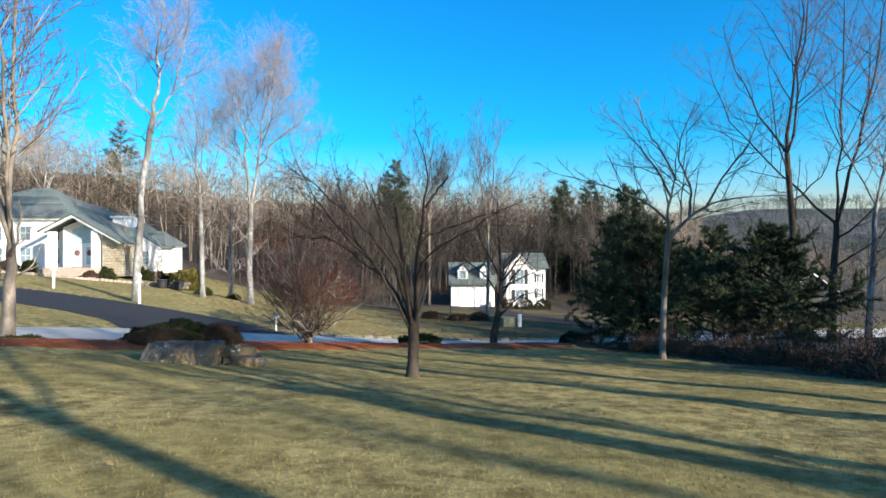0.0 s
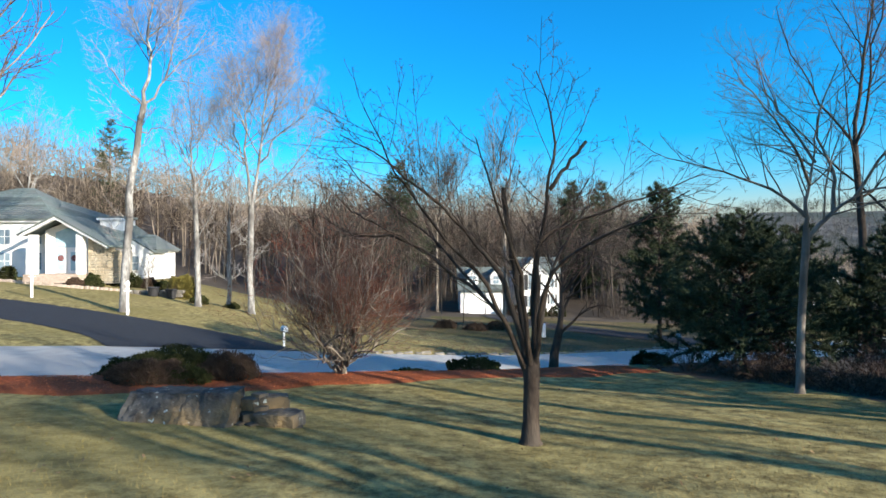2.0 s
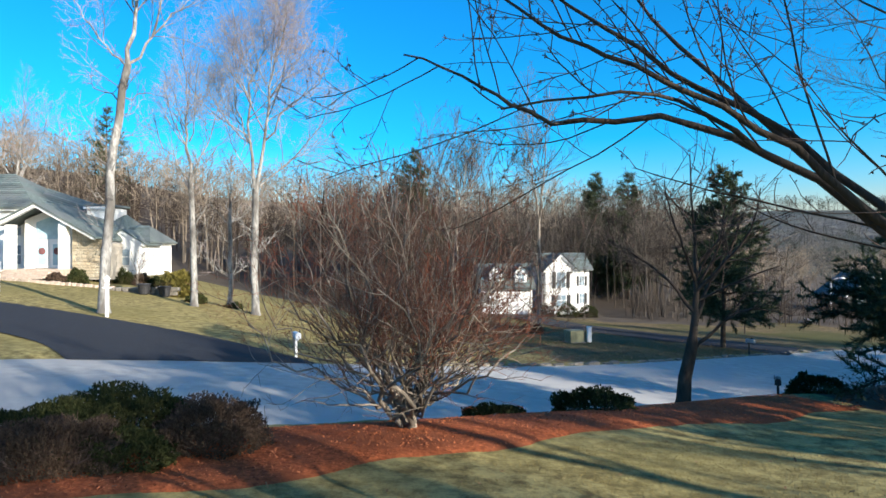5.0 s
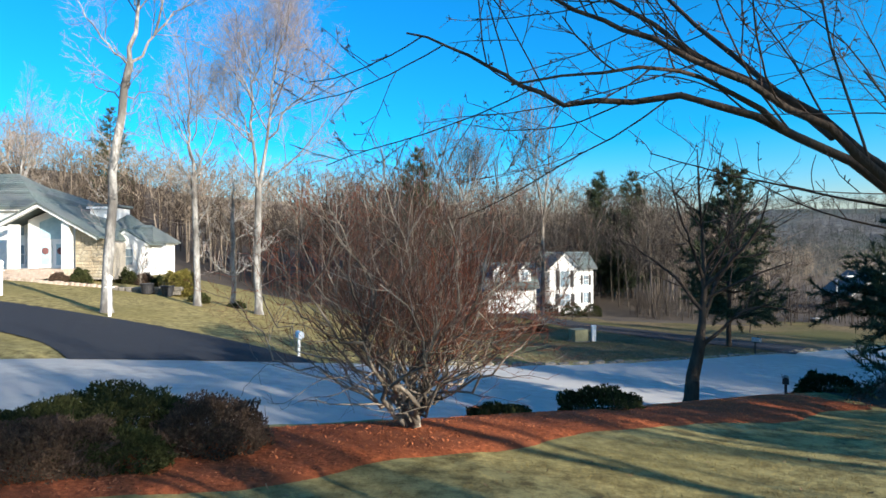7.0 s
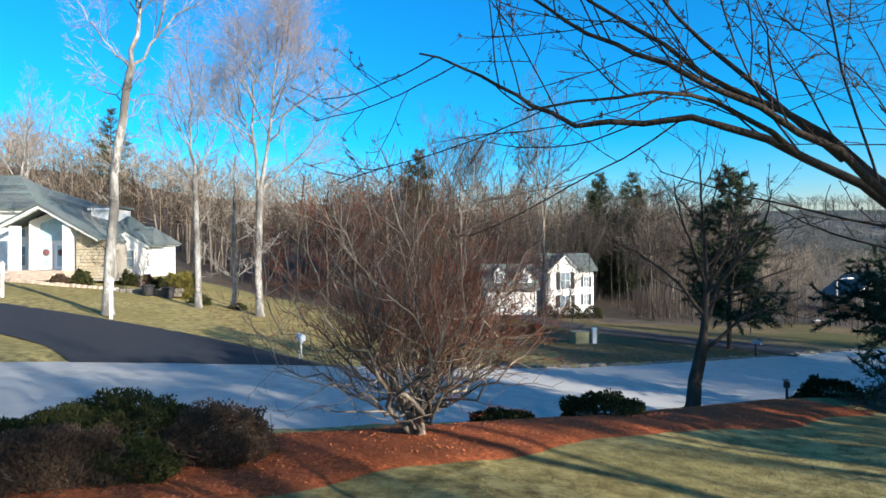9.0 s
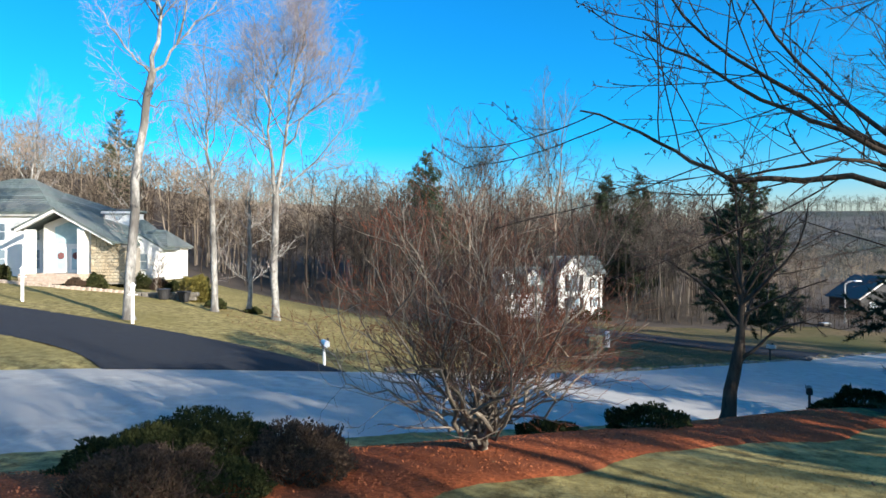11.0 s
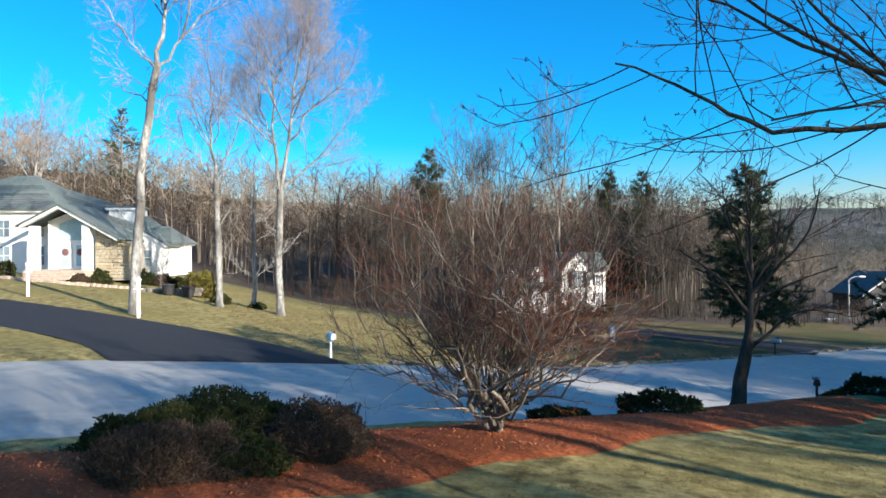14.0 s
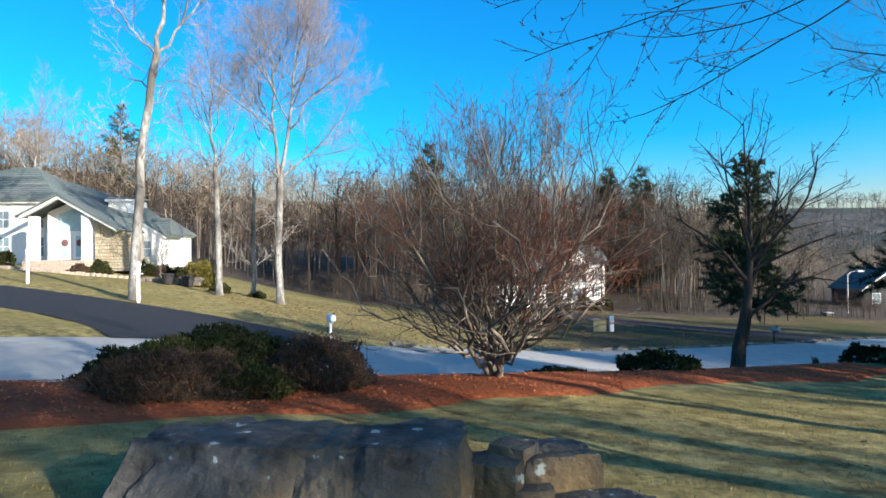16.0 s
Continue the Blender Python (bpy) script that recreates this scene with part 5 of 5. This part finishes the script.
# ---- posts, boxes, lamps ----
def lamp_post(x, y, h):
    ob = thing("lamp_post", (x, y, z_at(x, y) - 0.03), "white wooden lamp post with a lantern beside the driveway", "lamp post", "lamp posts along the driveway")
    part("post", box(0.13, 0.13, h - 0.45, (0, 0, 0), 0.015), M_TRIM, ob)
    part("collar", box(0.2, 0.2, 0.06, (0, 0, h - 0.47), 0.015), M_TRIM, ob)
    part("crossbar", box(0.5, 0.05, 0.05, (0, 0, h - 0.62), 0.01), M_TRIM, ob)
    lan = part("lantern", lathe([(0.09, h - 0.41), (0.14, h - 0.14), (0.145, h - 0.12)], 6), M_TRIM, ob)
    part("lantern_cap", lathe([(0.19, h - 0.12), (0.05, h + 0.01), (0.02, h + 0.05)], 6), M_TRIM, ob)


lamp_post(-21.5, 42.4, 2.15)
lamp_post(-30.5, 46.9, 2.1)


def mailbox(x, y, mat, label, rz=0):
    ob = thing("mailbox", (x, y, z_at(x, y) - 0.03), label, "mailbox", "mailboxes", rz=rz)
    part("post", box(0.1, 0.1, 0.85, (0, 0, 0), 0.01), M_TRIM if mat is M_TRIM else M_DARKMETAL, ob)
    part("brace", box(0.06, 0.5, 0.06, (0, -0.1, 0.78), 0.01), M_TRIM if mat is M_TRIM else M_DARKMETAL, ob)
    out = [(-0.12, 0), (0.12, 0)] + [(0.12 * math.cos(a), 0.16 + 0.12 * math.sin(a)) for a in np.linspace(0, math.pi, 9)]
    bm = prism([(a, b + 0.85) for a, b in out], -0.38, 0.2)
    part("box", bm, mat, ob)
    part("flag", box(0.02, 0.12, 0.16, (0.135, -0.1, 1.05), 0.004), M_DARKMETAL, ob)


mailbox(-10.4, 37.3, M_TRIM, "white mailbox on a post by the driveway", 30)
mailbox(17.4, 52.6, M_GREYMETAL, "grey mailbox on a post across the road", 30)
mailbox(9.75, 35.5, M_DARKMETAL, "dark mailbox on a post at the road's near edge", 150)

ux, uy = 6.0, 56.2
ob = thing("transformer_box", (ux, uy, z_at(ux, uy) - 0.05), "olive green metal transformer box on the grass", "utility box", rz=20)
part("body", box(1.15, 0.95, 0.8, (0, 0, 0.08), 0.03), M_GREEN_M, ob)
part("lid", box(1.2, 1.0, 0.1, (0, 0, 0.86), 0.03), M_GREEN_M, ob)
part("pad", box(1.4, 1.2, 0.12, (0, 0, -0.02), 0.02), M_KERB, ob)
ux, uy = 7.25, 56.6
ob = thing("utility_pedestal", (ux, uy, z_at(ux, uy) - 0.05), "white utility pedestal beside the transformer box", "utility pedestal")
part("body", box(0.32, 0.28, 1.15, (0, 0, 0), 0.03), M_TRIM, ob)
part("cap", box(0.36, 0.32, 0.1, (0, 0, 1.13), 0.03), M_TRIM, ob)

lx, ly = 50.8, 95.0
ob = thing("street_lamp", (lx, ly, z_at(lx, ly) - 0.1), "grey street lamp with a curved arm down the road", "street lamp")
part("pole", lathe([(0.14, 0), (0.12, 2), (0.09, 5.5)], 10), M_GREYMETAL, ob)
v, q = tubes([([(0, 0, 5.4, 0.06), (0.4, 0, 5.8, 0.055), (1.0, 0, 5.95, 0.05), (1.5, 0, 5.95, 0.045)], 6)])
fast_mesh("arm", v, q, M_GREYMETAL, ob)
part("head", box(0.9, 0.4, 0.2, (1.8, 0, 5.86), 0.08), M_TRIM, ob)

# a dark house with white trim far down the road, and a pale box near it
ox, oy = 66.5, 108.0
ob = thing("house", (ox, oy, z_at(ox, oy) - 2.6), "distant dark-sided house with white trim down the road", "house")
part("wall", box(9, 8, 5.4, (0, 4, 0), 0), M_SHUTTER, ob)
part("gable_wall", prism([(-4.5, 5.4), (4.5, 5.4), (0, 8.6)], 0.05, 7.9), M_SHUTTER, ob)
part("gable_trim", prism([(-5, 5.4), (-5, 5.2), (0, 8.65), (5, 5.2), (5, 5.4), (0, 8.95)], -0.4, -0.05), M_TRIM, ob)
roof(ob, [(-5.1, -0.4, 5.4), (-5.1, 8.3, 5.4), (0, 8.3, 9.1), (0, -0.4, 9.1)])
roof(ob, [(5.1, -0.4, 5.4), (5.1, 8.3, 5.4), (0, 8.3, 9.1), (0, -0.4, 9.1)])
window(ob, -2.4, -0.02, 3.3, 1.2, 1.5)
ux, uy = 43.6, 88.0
ob = thing("utility_box", (ux, uy, z_at(ux, uy) - 0.1), "pale utility box beside the lower road", "utility box")
part("body", box(1.0, 0.7, 0.5, (0, 0, 0), 0.04), M_KERB, ob)
part("lid", box(1.1, 0.8, 0.1, (0, 0, 0.5), 0.03), M_TRIM, ob)

# low stone edging, planters and stepping path before the white house
srng = random.Random(4)
edge = thing("garden_edging", (-33.0, 56.6, 0), "low edging of pinkish stones before the house", "garden edging")
for i in range(46):
    x, y = -44.5 + 0.36 * i, 56.3 + 0.6 * math.sin(i * 0.16) + srng.uniform(-0.05, 0.05)
    st = part("edging_stone", box(srng.uniform(0.28, 0.42), srng.uniform(0.25, 0.4), srng.uniform(0.2, 0.3), (0, 0, 0), 0.04), M_PINKSTONE, edge)
    st.matrix_world = pose(x, y, z_at(x, y) - 0.06, 0, 0, srng.uniform(-15, 15))
for x in (-25.9, -24.4):
    ob = thing("planter", (x, 55.2, z_at(x, 55.2) - 0.02), "dark round garden planter on the lawn", "planter", "planters")
    part("pot", lathe([(0.26, 0), (0.36, 0.1), (0.42, 0.6), (0.47, 0.78), (0.40, 0.8)], 14), M_DARKMETAL, ob)
    part("rim", lathe([(0.47, 0.74), (0.50, 0.78), (0.47, 0.83)], 14), M_DARKMETAL, ob)
wall = thing("garden_wall", (-26.0, 55.9, z_at(-26.0, 55.9)), "low grey stone garden wall", "garden wall")
x = -2.6
while x < 2.6:
    for k in range(2):
        part("stone", box(srng.uniform(0.4, 0.6), 0.4, 0.3, (x + srng.uniform(-0.05, 0.05), srng.uniform(-0.04, 0.04), 0.3 * k - 0.1), 0.04), M_KERB, wall)
    x += 0.52
